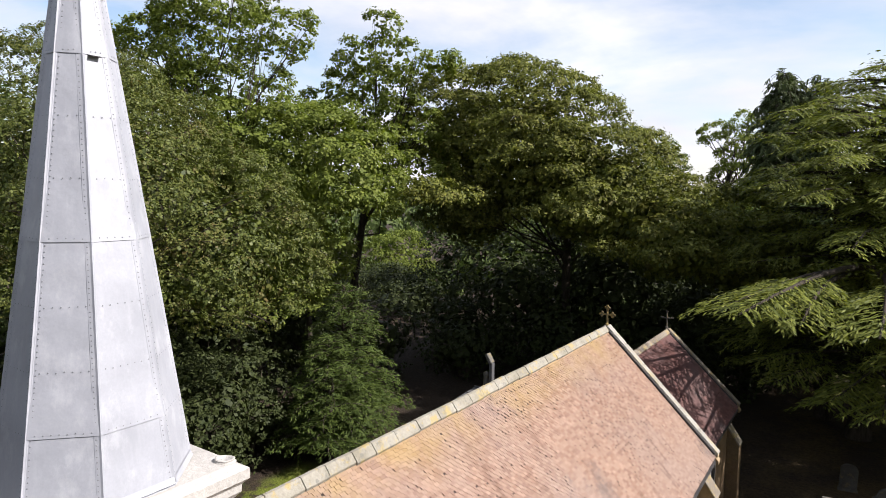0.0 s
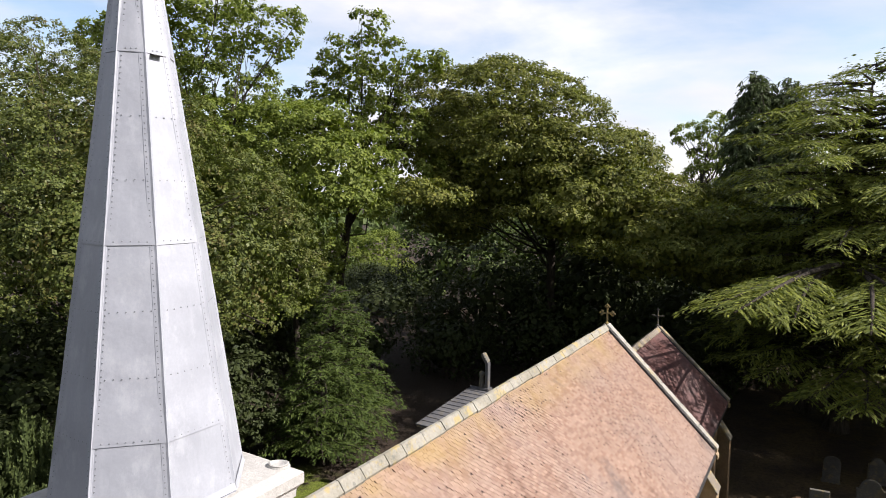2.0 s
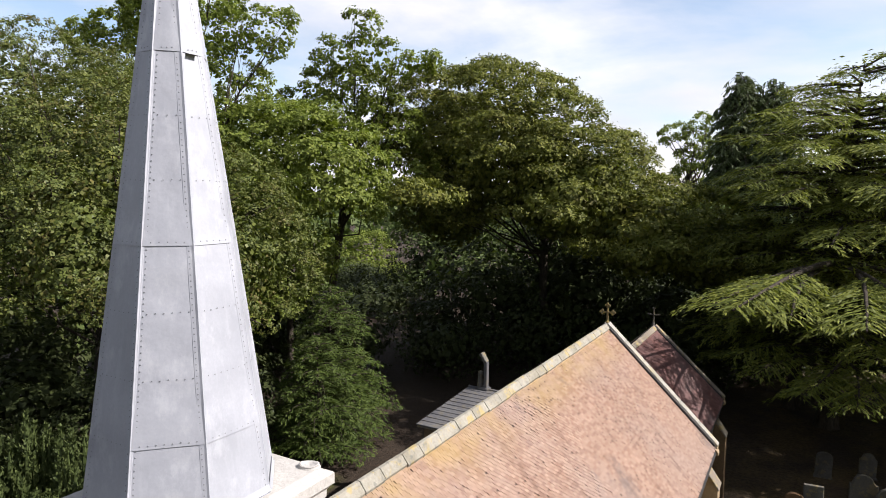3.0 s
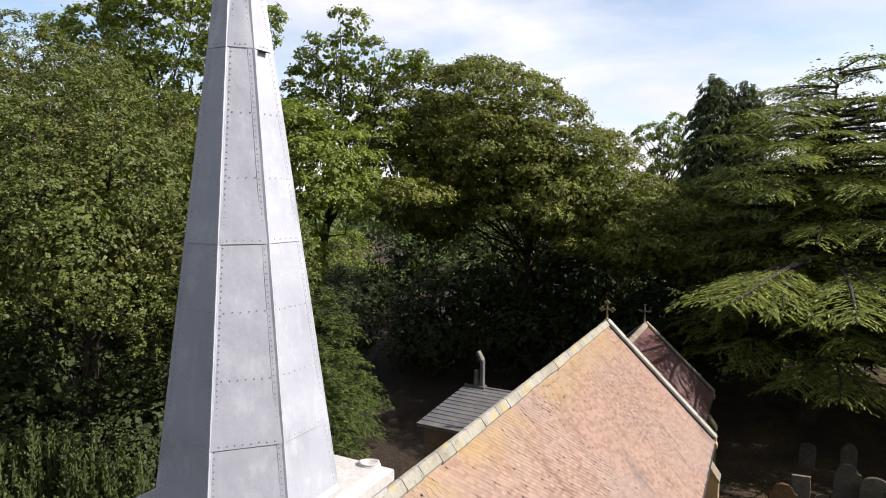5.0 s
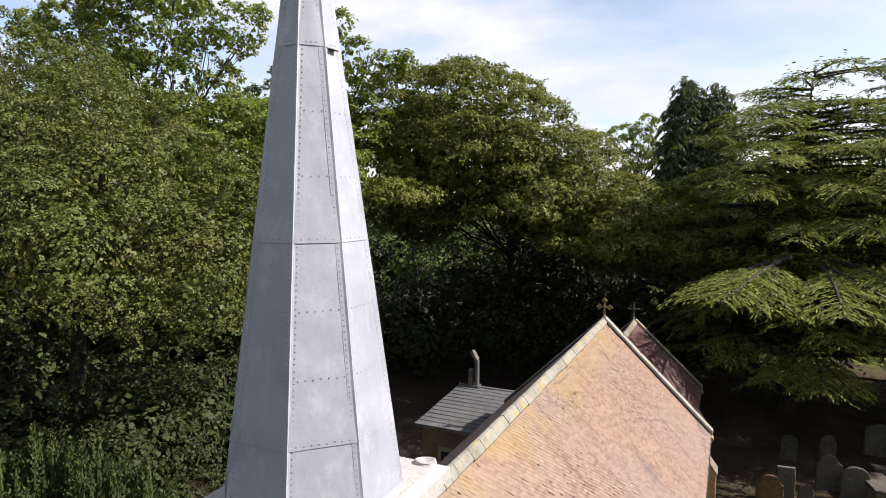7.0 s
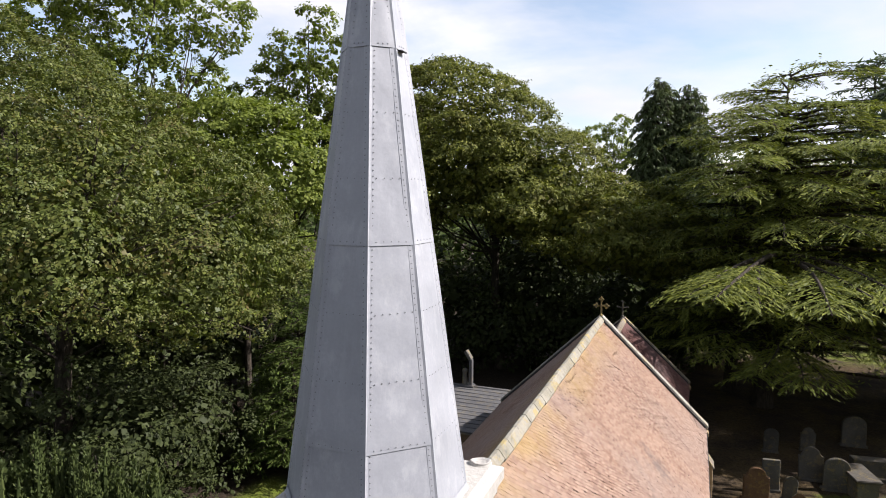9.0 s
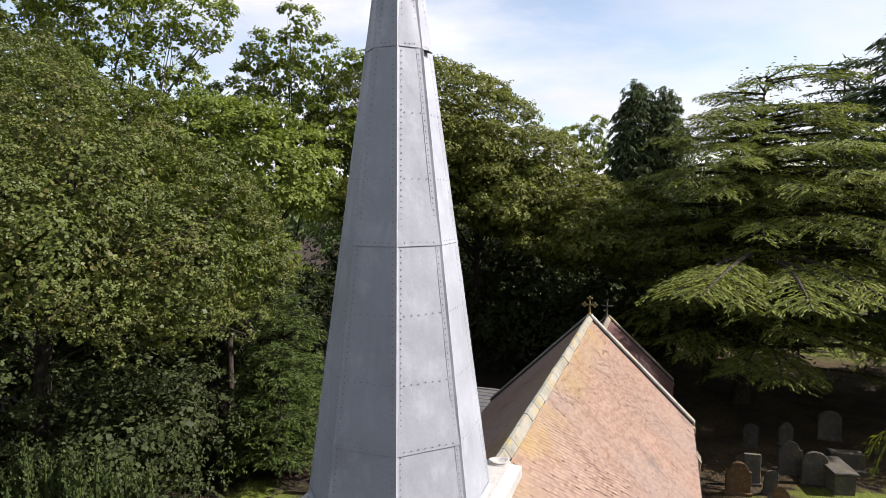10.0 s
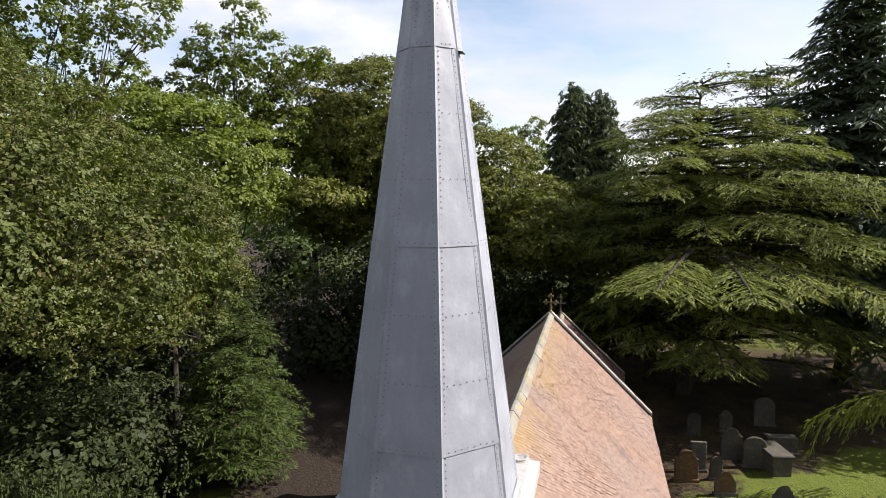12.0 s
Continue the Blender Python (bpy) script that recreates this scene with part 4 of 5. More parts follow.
def conifer_branches(base, H, z0, profile, tiers, per_tier, rng, lean=(0, 0), rise=0.12, droop=0.25, gap=0.5, side=0.42, jitter=0.25, reach=None, scatter=0.3, extra=()):
    """Branch curves and spray places of a tiered conifer."""
    paths, P, D = [], [], []
    base = np.array(base, float)
    boughs = []
    for i in range(tiers):
        f = (i + rng.uniform(-0.3, 0.3)) / max(tiers - 1, 1)
        f = min(max(f, 0), 1)
        a0 = rng.uniform(0, 6.28)
        for k in range(per_tier):
            az = a0 + 6.283 * k / per_tier + rng.normal() * 0.3
            ln = profile(f) * rng.uniform(1 - jitter, 1 + jitter * 0.6)
            boughs.append((z0 + (H - z0) * f + rng.normal() * scatter, az, reach(az, ln) if reach else ln))
    boughs += [(z + rng.normal() * 0.12, radians(a) + rng.normal() * 0.03, ln * rng.uniform(0.93, 1.05)) for z, a, ln in extra]
    for z, az, ln in boughs:
        f = min(max((z - z0) / (H - z0), 0), 1)
        s = base + np.array((lean[0] * f, lean[1] * f, z))
        h = np.array((math.cos(az), math.sin(az), 0.0))
        sw = np.array((-h[1], h[0], 0.0)) * rng.normal() * 0.12
        m = 8
        pts = [s + (h + sw * q) * ln * q + UP * ln * (rise * math.sin(q * 2.2) - droop * q ** 2.6) for q in np.linspace(0, 1, m)]
        r = 0.02 + 0.012 * ln
        paths.append([(p, r * (1 - 0.85 * j / (m - 1))) for j, p in enumerate(pts)])
        pts = np.array(pts)
        q = 0.18
        while q < 1.0:
            x = q * (m - 1)
            j = min(int(x), m - 2)
            p = pts[j] + (pts[j + 1] - pts[j]) * (x - j)
            along = unit(pts[j + 1] - pts[j])
            sl = side * ln * (1.05 - q) ** 0.6 * (0.45 + 0.75 * min(1, q * 2.2)) * rng.uniform(0.6, 1.15)
            for sgn in (1, -1):
                d = unit(along * rng.uniform(0.45, 0.8) + sgn * np.cross(UP, h) * 0.8)
                n = max(2, int(sl / 0.13))
                u = np.linspace(0.08, 1, n)[:, None]
                P.append(p + d * sl * u - UP * (0.16 * sl * u ** 2) + rng.normal(size=(n, 3)) * np.array((0.05, 0.05, 0.03)))
                D.append(np.repeat(d[None], n, 0))
            q += gap / max(ln, 0.5) * rng.uniform(0.7, 1.3)
    return paths, np.concatenate(P), np.concatenate(D)


def conifer(name, label, base, H, z0, profile, tiers, per_tier, mat, seed, length=0.3, copies=4, trunk_r=0.35, width=0.25, lean=(0, 0), spread=0.5, hang=0.25, bark=BARK, category="tree", **kw):
    rng = np.random.default_rng(seed)
    t = thing(name, base, label, category)
    paths, P, D = conifer_branches((0, 0, 0), H, z0, profile, tiers, per_tier, rng, lean, **kw)
    P = np.repeat(P, copies, 0) + rng.normal(size=(len(P) * copies, 3)) * np.array((0.06, 0.06, 0.035))
    D = np.repeat(D, copies, 0)
    part_mesh("crown", quads("crown", spray_quads(P, D, length, rng, width, spread, hang), mat), t, kind="stuff")
    trunk = [[((lean[0] * f + 0.06 * math.sin(f * 5), lean[1] * f, -0.3 + (H + 0.3) * f), trunk_r * (1.35 if f == 0 else 1.0 - 0.93 * f)) for f in (0, 0.06, 0.2, 0.4, 0.6, 0.8, 0.93, 1.0)]]
    tv, tf = tubes(trunk + paths, 6)
    part_mesh("trunk", mesh_from("trunk", tv, tf, bark, smooth=True), t)
    return t


# big mixed-leaf tree beside the tower, its foliage down to the ground
broadleaf("lime_tree", "large leafy tree with speckled green and rust leaves", (-17.6, 9.6, 0), (-16.4, 9.2, 9),
          [(-18.2, 8.5, 12.4, 3.3, 4.2, 4.5), (-14.4, 8.6, 11.0, 3.6, 4.0, 3.8), (-11.8, 10.2, 9.0, 2.5, 3.3, 3.5), (-12.8, 6.6, 9.7, 2.4, 2.8, 2.7), (-15.8, 6.8, 10.6, 2.8, 2.8, 3.2), (-20.5, 8.0, 12.4, 4.0, 4.0, 4.4), (-21.2, 12.0, 12.8, 3.2, 3.6, 3.8)],
          0.62, 0.46, 25, 9, 0.09, LEAF_LIME, 21, r0=0.3, limbs=40, low=-0.6, core=0.8, lump=1.6)
# tall open oak with sky between its limbs
broadleaf("tall_oak", "tall open-crowned oak with bright green clumps and bare limbs", (-21.2, 18.0, 0), (-21.6, 18.2, 15),
          [(-18.9, 19.0, 19.3, 1.6, 1.6, 1.0), (-21.2, 18.5, 19.6, 1.8, 1.9, 2.0), (-20.5, 18.6, 16.6, 1.3, 1.8, 1.7), (-24.2, 18.0, 19.6, 1.9, 2.2, 2.2), (-27.6, 18.0, 19.2, 2.1, 2.2, 2.4), (-23.2, 18.0, 16.2, 2.2, 2.2, 1.8), (-26.2, 17.6, 15.4, 2.5, 2.4, 2.3), (-23.0, 18.5, 22.4, 3.4, 2.8, 1.8), (-30.2, 18.5, 19.4, 1.7, 2.0, 2.1), (-21.0, 18.2, 13.2, 3.4, 3.0, 2.8)],
          1.05, 0.6, 34, 8, 0.16, LEAF_OAK, 22, r0=0.28, limbs=20, low=-0.9, core=0.12, bare=0.08, squash=0.85, width=0.72)
# rounded greenery between the oaks
broadleaf("green_oak", "dense bright green oak between taller crowns", (-18.6, 20.6, 0), (-18.6, 20.6, 9),
          [(-18.6, 19.6, 12.4, 3.8, 3.6, 3.5), (-15.4, 19.8, 12.4, 2.6, 3.0, 3.1), (-18.0, 19.0, 9.2, 2.8, 2.6, 3.3), (-20.2, 18.4, 8.0, 4.0, 3.4, 4.2)],
          0.95, 0.7, 40, 8, 0.165, LEAF_OAK, 23, width=0.65, r0=0.17, limbs=24, core=0.8, low=-0.6, squash=0.55)
broadleaf("crooked_oak", "upright oak with a dark crooked trunk and an open top", (-20.6, 25.6, 0), (-17.8, 25.0, 14),
          [(-16.6, 24.5, 20.3, 0.9, 1.1, 1.0), (-18.3, 24.5, 19.1, 1.2, 1.2, 1.1), (-15.5, 24.6, 18.6, 1.2, 1.2, 0.8), (-13.5, 24.8, 18.2, 0.9, 1.0, 0.7), (-17.2, 24.5, 17.3, 1.5, 1.5, 1.1), (-20.0, 24.2, 17.0, 1.5, 1.5, 0.9), (-18.6, 24.0, 15.2, 2.3, 2.0, 1.5), (-15.2, 25.0, 15.4, 1.5, 1.6, 1.2), (-15.4, 25.2, 12.8, 2.4, 2.2, 1.8)],
          1.0, 0.6, 34, 8, 0.17, LEAF_OAK, 24, r0=0.26, limbs=20, low=-0.9, core=0.3, bare=0.05, squash=0.85, width=0.72)
# broad domed tree behind the church
broadleaf("chestnut_tree", "broad domed dark green tree with bronzed leaf clusters", (-9.0, 34.0, 0), (-9.0, 33.0, 10.5),
          [(-10.4, 30.0, 13.8, 4.6, 4.8, 5.3), (-14.4, 30.0, 14.5, 3.8, 4.2, 4.5), (-7.7, 30.6, 12.4, 3.2, 4.6, 4.9), (-5.4, 31.0, 11.0, 3.0, 4.6, 4.2), (-2.6, 31.3, 9.2, 3.8, 4.6, 3.3), (0.4, 33.0, 8.4, 3.4, 3.8, 3.1), (-6.6, 28.4, 11.0, 3.4, 2.8, 2.8), (-11.4, 22.6, 11.3, 1.0, 2.0, 0.6), (-13.8, 29.6, 10.4, 3.4, 3.0, 3.0)],
          1.05, 0.84, 48, 8, 0.17, LEAF_DOME, 25, r0=0.32, limbs=26, core=2.2, low=-0.3, squash=0.55)
# filler bushes under the trees, their near-black leaves painting the shade there
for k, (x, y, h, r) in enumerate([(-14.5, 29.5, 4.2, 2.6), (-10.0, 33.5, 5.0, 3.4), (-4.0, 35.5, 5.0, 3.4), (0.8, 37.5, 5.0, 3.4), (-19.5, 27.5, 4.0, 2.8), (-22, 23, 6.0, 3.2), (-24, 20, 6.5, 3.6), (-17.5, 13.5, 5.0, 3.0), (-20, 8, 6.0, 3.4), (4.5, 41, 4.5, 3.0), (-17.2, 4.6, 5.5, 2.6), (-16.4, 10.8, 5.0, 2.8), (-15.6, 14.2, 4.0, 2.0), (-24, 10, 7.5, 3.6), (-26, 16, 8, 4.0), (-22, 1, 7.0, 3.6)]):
    broadleaf("shade_bush", "added bush, leaves coloured near-black for the shade under taller trees", (x, y, 0), (x, y, h * 0.4), [(x, y, h * 0.5, r, r, h * 0.5)], 1.25, 0.78, 11, 5, 0.22, LEAF_SHADED, 200 + k, r0=0.12, limbs=8, low=-0.9, core=1.2)
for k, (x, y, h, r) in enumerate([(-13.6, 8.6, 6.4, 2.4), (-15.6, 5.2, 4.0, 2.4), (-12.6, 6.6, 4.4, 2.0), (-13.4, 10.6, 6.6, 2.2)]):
    broadleaf("elder_bush", "dense mixed undergrowth, leaf colour darkened for the shade of a large tree", (x, y, 0), (x, y, h * 0.4), [(x, y, h * 0.5, r, r, h * 0.5)], 0.9, 0.55, 16, 6, 0.13, LEAF_SHADED, 240 + k, r0=0.1, limbs=8, low=-0.9, core=0.7)
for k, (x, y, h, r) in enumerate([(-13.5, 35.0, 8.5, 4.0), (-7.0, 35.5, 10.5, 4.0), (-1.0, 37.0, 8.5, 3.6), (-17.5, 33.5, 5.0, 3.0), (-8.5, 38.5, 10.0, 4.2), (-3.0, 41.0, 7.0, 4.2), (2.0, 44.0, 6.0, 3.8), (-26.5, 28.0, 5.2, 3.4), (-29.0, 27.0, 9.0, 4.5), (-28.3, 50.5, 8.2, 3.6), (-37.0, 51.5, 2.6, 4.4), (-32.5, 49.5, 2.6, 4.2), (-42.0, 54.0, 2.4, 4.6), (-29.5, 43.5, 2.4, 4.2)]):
    broadleaf("shade_backdrop", "added broad filler bush, leaves darkened for the shade under the trees", (x, y, 0), (x, y, h * 0.4), [(x, y, h * 0.48, r, r, h * 0.52)], 1.6, 1.05, 14, 5, 0.3, LEAF_SHADED, 270 + k, r0=0.15, limbs=8, low=-0.9, core=1.2)
# background wood, seen between the nearer trees
for k, (x, y, h, r) in enumerate([(-34, 32, 17, 6.5), (-26, 52, 13, 6.0), (-13, 42, 12, 6.0), (-31, 14, 17, 6.5), (-33, 23, 18, 6.5), (-5, 47, 11, 6.0), (3, 52, 10.5, 5.5), (-24, 3, 15, 6.0), (9, 60, 16.5, 6), (17, 62, 17, 6), (25, 62, 17, 6), (30, 40, 15, 6.5)]):
    broadleaf("wood_oak", "leafy oak in the wood behind the churchyard", (x, y, 0), (x, y, h * 0.45), [(x, y, h * 0.66, r, r, h * 0.34), (x + 1.5, y - 1.5, h * 0.36, r * 0.9, r * 0.9, h * 0.3)], 2.3, 1.5, 15, 5, 0.42, LEAF_FAR, 300 + k, limbs=8, core=0.8)
broadleaf("round_tree", "pale rounded tree far behind the dome", (-20, 89, 0), (-20, 89, 10), [(-20.2, 89, 14.8, 5.2, 3.4, 4.4), (-22, 89, 11, 5, 4, 6)], 1.4, 1.0, 22, 6, 0.34, LEAF_FAR, 35, limbs=8, core=0.9)
broadleaf("ash_tree", "open sparse ash with light showing between its sprays", (-8.5, 82, 0), (-8.2, 82, 15), [(-10.4, 82, 19.4, 1.5, 1.3, 1.1), (-7.2, 82, 19.2, 1.6, 1.5, 2.6), (-8.4, 82, 16.6, 1.4, 1.2, 1.6), (-6.4, 82, 14.6, 2.4, 2.0, 3.0), (-8.0, 82, 12.0, 3.0, 2.4, 3.4)], 1.1, 0.62, 20, 7, 0.3, LEAF_OAK, 36, limbs=30, core=0.1, low=-0.8, bare=0.15)
broadleaf("maple_tree", "bright green spreading tree on lower ground beyond the wood", (-55.5, 75.0, -9.2), (-55.5, 75.0, -3.0), [(-55.2, 74.6, -0.6, 6.2, 5.0, 5.6), (-51.8, 74.0, -2.4, 4.8, 4.0, 4.2), (-55.0, 72.6, -4.2, 5.4, 4.0, 3.6)], 1.7, 1.2, 34, 7, 0.34, LEAF_OAK, 37, r0=0.35, limbs=16, bark=BARK_PALE, squash=0.5, lump=1.2)

# yews by the path
conifer("yew_tree", "dark green yew with drooping feathery sprays", (-13.3, 17.6, 0), 6.8, 0.6, lambda f: 2.5 * (1 - f) ** 0.65 + 0.5, 15, 9, LEAF_YEW, 41, spread=0.42, length=0.2, copies=9, width=0.22, rise=0.25, droop=0.18, gap=0.34, trunk_r=0.25)
conifer("yew_tree", "dark green yew with drooping feathery sprays", (-12.2, 15.6, 0), 5.2, 0.5, lambda f: 1.9 * (1 - f) ** 0.65 + 0.4, 12, 8, LEAF_YEW, 42, spread=0.42, length=0.2, copies=9, width=0.22, rise=0.25, droop=0.18, gap=0.34, trunk_r=0.2)

# columnar cypresses beside the tower, made of upright sprigs
def cypress(base, H, r, seed):
    rng = np.random.default_rng(seed)
    t = thing("cypress", base, "slim upright cypress with pale green tips", "tree", "cypresses beside the tower")
    P, D, cores = [], [], []
    plumes = int(12 + 24 * r)
    for k in range(plumes):
        a, q = rng.uniform(0, 6.28), math.sqrt(rng.uniform(0, 1)) * r
        top = H * (1 - 0.16 * (q / r) ** 1.3) * rng.uniform(0.87, 1.0)
        n = 270
        z = top * (1 - 0.6 * rng.uniform(0.0, 1.0, n) ** 1.3)
        w = np.clip((top - z) * 0.24, 0.012, 0.135) * rng.uniform(0.75, 1.1, n) * (1 + 0.25 * np.sin(z * 21 + k))
        b = rng.uniform(0, 6.28, n)
        P.append(np.stack([q * math.cos(a) + np.cos(b) * w, q * math.sin(a) + np.sin(b) * w, z], 1))
        D.append(np.stack([np.cos(b) * 0.45, np.sin(b) * 0.45, np.ones(n)], 1))
        zs = np.linspace(top * 0.4, top - 0.05, 12)
        cores.append([((q * math.cos(a), q * math.sin(a), v), max(0.003, min((top - v) * 0.1, 0.055)) * (1 + 0.22 * math.sin(v * 23 + k))) for v in zs])
    P, D = np.concatenate(P), np.concatenate(D)
    cv, cf = tubes(cores, 6)
    inner = np.array([[cv[i] for i in f] for f in cf if len(f) == 4])
    part_mesh("crown", quads("crown", np.concatenate([spray_quads(P, D, 0.1, rng, 0.5, 0.3, 0.0), inner]), LEAF_CYPRESS), t, kind="stuff")
    tv, tf = tubes([[((0, 0, -0.2), 0.12), ((0, 0, H * 0.35), 0.08), ((0, 0, H * 0.6), 0.02)]])
    part_mesh("trunk", mesh_from("trunk", tv, tf, BARK, smooth=True), t)


for i, (x, y, h, r) in enumerate([(-9.6, 2.7, 6.9, 0.75), (-9.05, 3.0, 7.1, 0.5), (-8.6, 3.2, 6.7, 0.6), (-8.0, 3.4, 6.8, 0.55), (-7.5, 3.6, 6.5, 0.5), (-7.05, 3.8, 6.3, 0.5), (-6.7, 4.0, 5.9, 0.45), (-10.4, 2.2, 6.6, 0.8), (-8.9, 2.3, 6.1, 0.6), (-8.0, 2.7, 5.8, 0.5)]):
    cypress((x, y, 0), h, r, 60 + i)

# cedars over the churchyard
def toward(az, ln, deg, gain):
    """Boughs reach further on one side of the tree."""
    return ln * (1 + gain * max(0.0, math.cos(az - radians(deg))))


def cedar(label, base, H, boughs, mat, seed, trunk_r=0.5, lean=(0, 0), rise=0.055, droop=0.02, gap=0.36, fan=0.33, tuft=0.3, dense=1.0, hang=0.22, broad=0.2, bare=0.2, name="cedar_tree"):
    """A cedar of flat pads: each bough carries a fan of feathery, drooping branchlets on its outer part."""
    rng = np.random.default_rng(seed)
    t = thing(name, base, label, "tree")
    paths, P, D, fronds, twig = [], [], [], [], []
    for z, az, ln in boughs:
        f = z / H
        s = np.array((lean[0] * f, lean[1] * f, z))
        h = np.array((math.cos(az), math.sin(az), 0.0))
        c = np.array((-h[1], h[0], 0.0))
        bend = rng.normal() * 0.14
        m = 9
        pts = np.array([s + h * ln * q + c * bend * ln * q * q + UP * ln * (rise * math.sin(q * 2.4) - droop * q ** 3) for q in np.linspace(0, 1, m)])
        r = 0.025 + 0.011 * ln
        paths.append([(p - UP * 0.08, r * (1 - 0.85 * j / (m - 1))) for j, p in enumerate(pts)])
        # sparse shaded twigs on the inner part of the bough
        k = int(12 * ln)
        x = rng.uniform(0.12, 0.6, k) * (m - 1)
        twig.append(pts[x.astype(int)] + rng.normal(size=(k, 3)) * np.array((0.4, 0.4, 0.28)))
        q = bare + 0.02 * ln
        while q < 1.0:
            x = q * (m - 1)
            j = min(int(x), m - 2)
            p = pts[j] + (pts[j + 1] - pts[j]) * (x - j)
            along = unit(pts[j + 1] - pts[j])
            sl = min(1.75, 0.35 + fan * ln * math.sin(min(1.0, q * 1.25) * 2.5)) * rng.uniform(0.6, 1.15)
            if q > 0.93:
                sl = 0.7 * rng.uniform(0.8, 1.2)
            for sgn in (1, -1):
                if rng.random() < 0.1:
                    continue
                d = unit(along * rng.uniform(0.6, 1.1) + sgn * c * rng.uniform(0.7, 1.0) + UP * rng.normal() * 0.07)
                n = max(6, int(sl * 31 * dense))
                u = rng.uniform(0.03, 1, (n, 1))
                lat = unit(np.cross(UP, d))
                off = rng.uniform(-1, 1, (n, 1))
                w = 0.24 * (1.0 - 0.75 * u) * min(1.0, sl)
                pos = p + d * sl * u + lat * off * w - UP * (hang * sl * u ** 2.5 + 0.10 * off * off) + rng.normal(size=(n, 3)) * np.array((0.03, 0.03, 0.03))
                # the frond itself, a tapering leafy strip
                us = np.array((0.0, 0.35, 0.7, 0.97))
                mid = p + d * sl * us[:, None] - UP * (hang * sl * us ** 2.5)[:, None]
                side = lat * (0.2 * tuft * min(1.0, sl) * np.array((0.5, 1.0, 0.7, 0.1)))[:, None]
                for i in range(3):
                    fronds.append((mid[i] - side[i] - UP * 0.05, mid[i + 1] - side[i + 1] - UP * 0.05, mid[i + 1] + side[i + 1] - UP * 0.05, mid[i] + side[i] - UP * 0.05))
                P.append(pos)
                D.append(d + lat * off * 0.7 - UP * (0.75 * hang * u * u + 0.12))
            q += gap / max(ln, 0.6) * rng.uniform(0.7, 1.3)
    P, D, T = np.concatenate(P), np.concatenate(D), np.concatenate(twig)
    part_mesh("crown", quads("crown", np.concatenate([spray_quads(P, D, tuft, rng, broad, 0.22, 0.3), np.array(fronds), spray_quads(T, rng.normal(size=T.shape) * np.array((1, 1, 0.3)), tuft * 1.3, rng, broad * 1.3, 0.3, 0.4)]), mat), t, kind="stuff")
    trunk = [[((lean[0] * f + 0.06 * math.sin(f * 5), lean[1] * f, -0.3 + (H + 0.3) * f), trunk_r * (1.35 if f == 0 else 1.0 - 0.97 * f)) for f in (0, 0.06, 0.2, 0.4, 0.6, 0.8, 0.9, 0.96)]]
    tv, tf = tubes(trunk + paths, 6)
    part_mesh("trunk", mesh_from("trunk", tv, tf, BARK, smooth=True), t)
    return t


def tiers(z0, z1, count, per, profile, seed, deg=0, gain=0.0, scatter=0.22):
    """Boughs (height, heading, length) in loose layers."""
    rnd = random.Random(seed)
    out = []
    for i in range(count):
        f = i / (count - 1)
        a0 = rnd.uniform(0, 6.28)
        n = per if f < 0.9 else max(5, per - 2)
        for k in range(n):
            az = a0 + 6.283 * k / n + rnd.gauss(0, 0.18)
            out.append((z0 + (z1 - z0) * f + rnd.gauss(0, scatter), az, toward(az, profile(f) * rnd.uniform(0.72, 1.12), deg, gain)))
    return out


def boughs_at(rows, seed):
    rnd = random.Random(seed)
    return [(z + rnd.gauss(0, 0.1), radians(a) + rnd.gauss(0, 0.03), ln * rnd.uniform(0.93, 1.05)) for z, a, ln in rows]


cedar("spreading cedar with flat layered bright green boughs", (6.4, 32.2, 0), 17.8,
      tiers(3.2, 16.8, 20, 11, lambda f: 6.2 if f < 0.5 else 6.2 - 3.4 * ((f - 0.5) / 0.5) ** 1.3, 51, -35, 0.5, 0.5)
      + boughs_at([(8.0, -101, 14.6), (7.9, -98, 14.6), (8.1, -95, 15.6), (8.2, -91, 15.2), (8.0, -87, 15.8), (8.2, -84, 15.0), (9.9, -97, 10.6), (10.0, -92, 11.4), (10.2, -72, 12.6), (9.4, -62, 12.4), (7.4, -66, 14.8), (6.9, -60, 14.0), (11.6, -90, 9.6), (11.9, -70, 11.0), (11.4, -54, 11.0), (13.4, -60, 8.6), (13.2, -84, 7.6), (10.8, -63, 13.2), (12.0, -68, 12.2), (9.2, -74, 13.6), (8.6, -56, 13.0), (11.4, -58, 12.6), (11.5, -108, 9.6), (11.9, -114, 8.9), (12.4, -119, 8.4), (12.9, -106, 9.0), (13.3, -112, 8.6), (13.9, -117, 8.0), (14.4, -104, 8.0), (14.8, -110, 7.6), (15.5, -100, 6.4), (15.3, -116, 6.4)], 5),
      LEAF_CEDAR, 51, trunk_r=0.5, lean=(0.6, 0.0), rise=0.05, droop=0.035, tuft=0.22, broad=0.24, dense=0.85, bare=0.36, hang=0.2)
# shares the shade-darkened leaf colour of the undergrowth
cedar("dark cedar standing close behind a larger one", (4.9, 34.5, 0), 12.5, tiers(3.6, 12.0, 9, 8, lambda f: 5.4 - 3.2 * f, 52), LEAF_SHADED, 52, trunk_r=0.4, gap=0.5, dense=0.5, tuft=0.36)
cedar("smaller cedar with boughs that hang low over the graves", (15.2, 17.8, 0), 11.0, tiers(4.6, 10.8, 7, 8, lambda f: 4.9 - 3.0 * f, 53, 170, 0.12), LEAF_CEDAR, 53, trunk_r=0.35, rise=0.03, droop=0.34, hang=0.55, fan=0.27, gap=0.36, tuft=0.24, broad=0.18, dense=0.9)
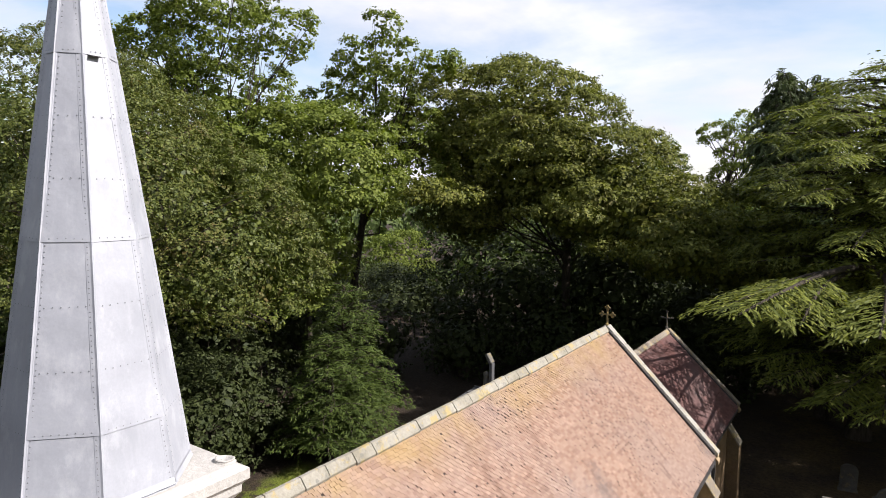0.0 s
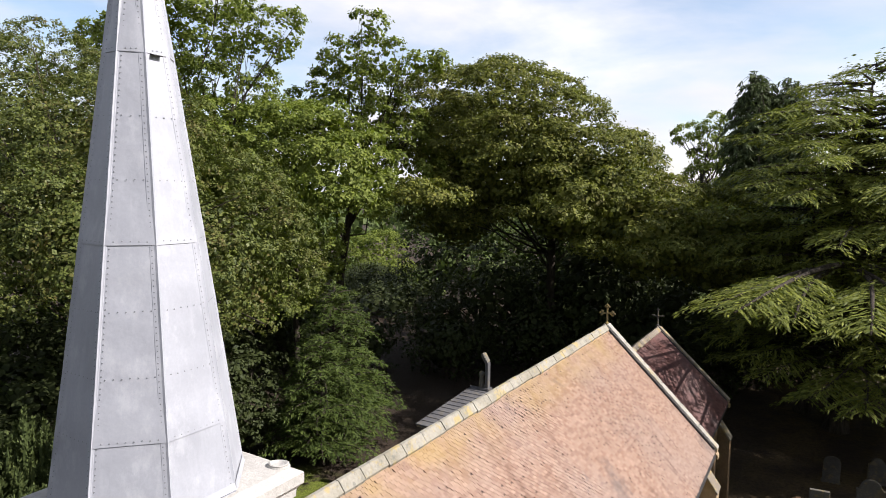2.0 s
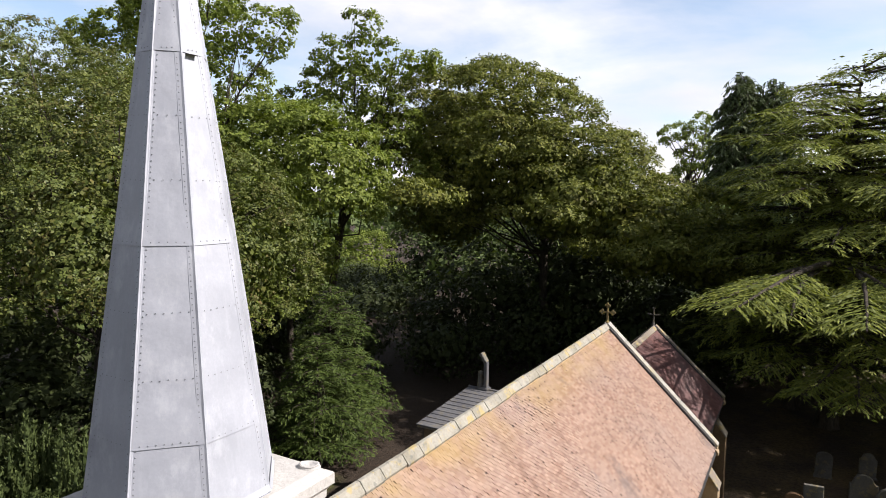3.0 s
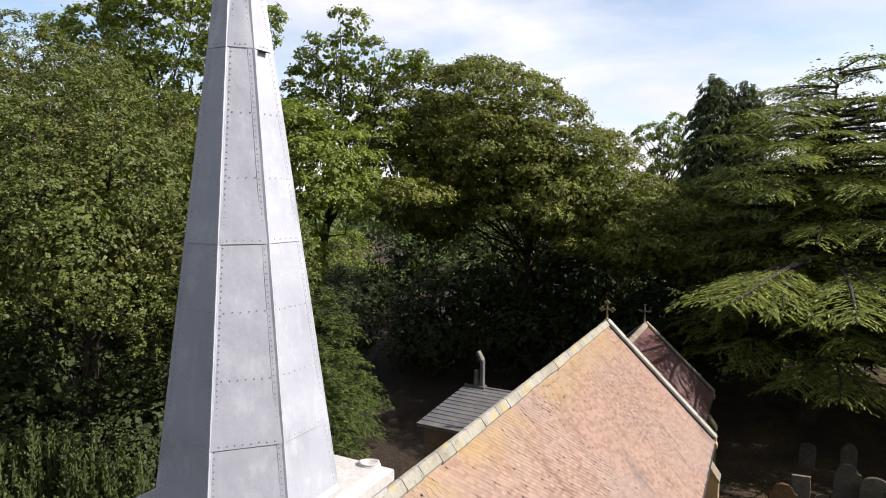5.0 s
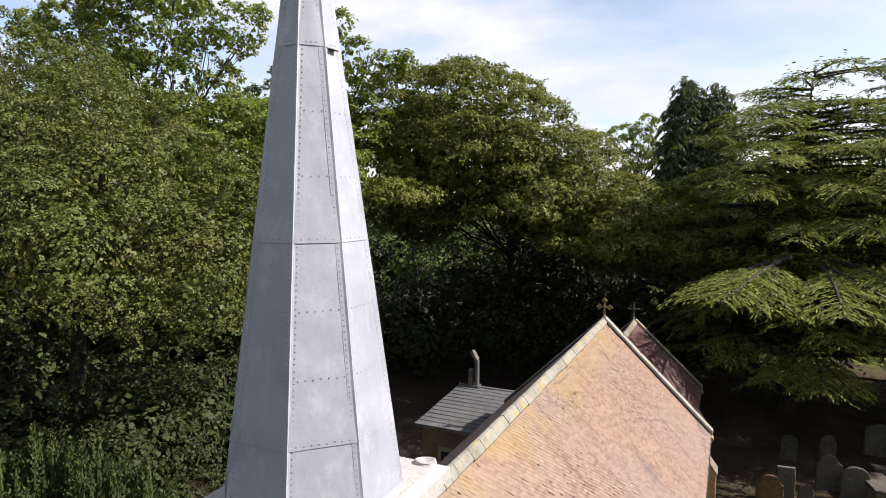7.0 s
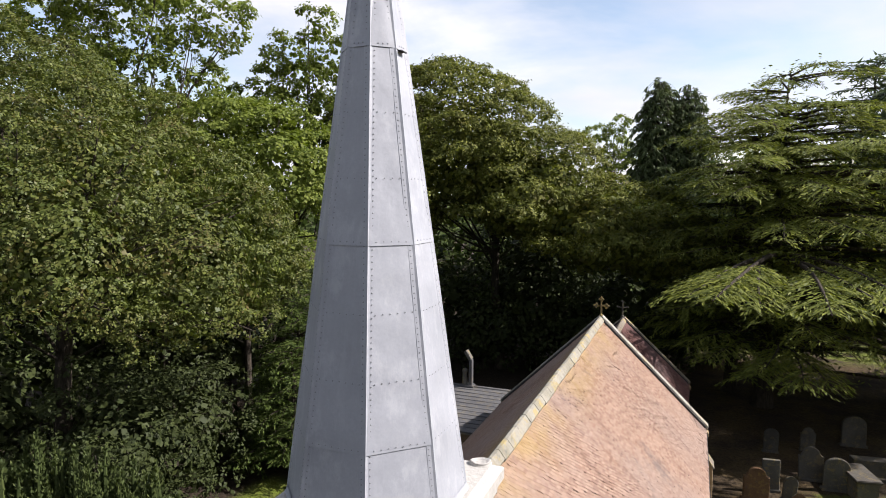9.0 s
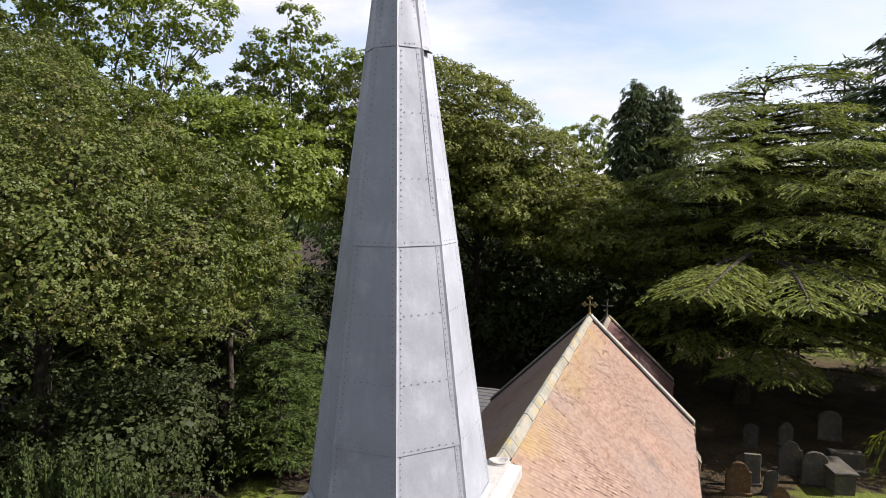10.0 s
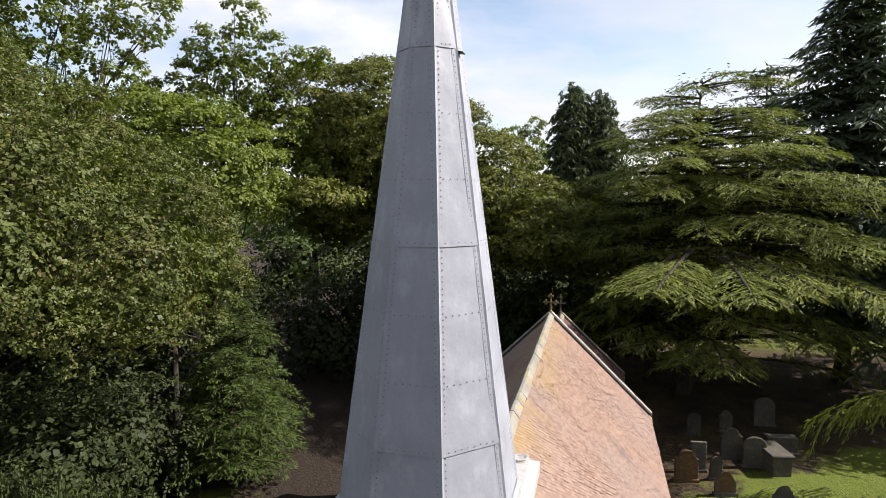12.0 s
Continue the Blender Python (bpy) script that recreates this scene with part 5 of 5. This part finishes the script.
cedar("tall dark cedar at the back of the churchyard", (15.5, 54.0, 0), 22.0, tiers(5.0, 21.6, 13, 8, lambda f: 8.4 - 5.4 * f, 57), LEAF_SPRUCE, 57, trunk_r=0.55, gap=0.6, fan=0.25, dense=0.4, tuft=0.5)
# mostly unseen cedar, set where its shadow falls on the headstones
cedar("cedar out of view at the churchyard edge, added to shade the graves", (20.5, 29.8, 0), 16.0, tiers(4.0, 15.6, 10, 8, lambda f: 5.4 - 2.8 * f, 58), LEAF_SHADED, 58, trunk_r=0.45, gap=0.55, dense=0.5, tuft=0.4)
cedar("tall grey-green conifer with open layered branches", (16.2, 36.5, 0), 26.8, tiers(4.0, 26.4, 22, 9, lambda f: 8.4 - 7.5 * f, 56, 200, 0.1), LEAF_SPRUCE, 56, trunk_r=0.45, rise=0.06, droop=0.16, gap=0.55, fan=0.34, dense=0.42, tuft=0.62, name="spruce_tree")
conifer("dark_conifer", "dense dark narrow conifer with two tops", (-1.2, 68, 0), 23.6, 7.0, lambda f: 4.2 * (1 - f) ** 0.34 + 0.3, 32, 10, LEAF_CONE, 54, length=0.55, copies=3, width=0.28, side=0.5, trunk_r=0.4, rise=0.2, droop=0.6, gap=0.95, hang=1.2, spread=0.35)
conifer("dark_conifer", "dense dark narrow conifer joined to a taller one", (1.8, 68.5, 0), 22.8, 7.0, lambda f: 3.7 * (1 - f) ** 0.34 + 0.3, 30, 9, LEAF_CONE, 55, length=0.55, copies=3, width=0.28, side=0.5, trunk_r=0.4, rise=0.2, droop=0.6, gap=0.95, hang=1.2, spread=0.35)


def far_wood():
    """Woods that close the view, plus an unseen southern belt that cuts skylight."""
    rng = np.random.default_rng(77)
    P, O = [], []
    for k in range(230):
        a = 2 * math.pi * k / 230 + rng.normal() * 0.01
        # southern trees brought nearer and taller to block skylight on the spire
        back = max(0.0, -math.cos(a)) ** 0.5
        R = rng.uniform(95, 125) * (1 - back) + rng.uniform(42, 56) * back
        c = np.array((R * math.sin(a), 15 * (1 - back) + R * math.cos(a), 0))
        h = rng.uniform(9.5, 14) * (1 + 0.5 * back)
        n = 170
        d = sphere_dirs(n, rng, -0.9)
        P.append(c + np.array((0, 0, h * 0.52)) + d * np.array((4.6, 4.6, h * 0.5)) * rng.uniform(0.75, 1.08, (n, 1)))
        O.append(d)
    P, O = np.concatenate(P), np.concatenate(O)
    ob = new("far_wood", quads("far_wood", leaf_quads(P, O, 1.5, rng, 0.8), LEAF_FAR))
    tagged(ob, "distant belt of green woodland, with an added unseen nearer part to the south", "woodland", kind="stuff")


far_wood()

# ---- roof tiles ----
tile_slope(nave, NAVE, -1, TILE, 31)
# chancel slopes use the tile colour darkened for shade
tile_slope(chancel, CHAN, 1, TILE_SHADED, 32, gauge=0.08, width=0.13, butt=0.034)
tile_slope(chancel, CHAN, -1, TILE_SHADED, 33)
FIELD, SINGLE, (T0, TD, TU) = tile_slope(nave, NAVE, 1, TILE, 30, singles=(4.2, 6.0, 2, 20))
TILE_MESHES = []
for w in (0.105, 0.103, 0.102, 0.082):
    c = tile_box(-0.0535, -0.0535 + w, 0, 0.081, 0.006, 0.019, 0.012)
    TILE_MESHES.append(mesh_from("roof_tile", [Vector((0, a, 0)) + TD * b + TU * h for a, b, h in c], TILE_FACES, TILE))
for i, (u, v, lift, w) in enumerate(SINGLE):
    me = TILE_MESHES[3] if w < 0.095 else TILE_MESHES[i % 3]
    ob = part_mesh("roof_tile", me, FIELD)
    ob.location = T0 + Vector((0, u, 0)) + TD * v + TU * lift
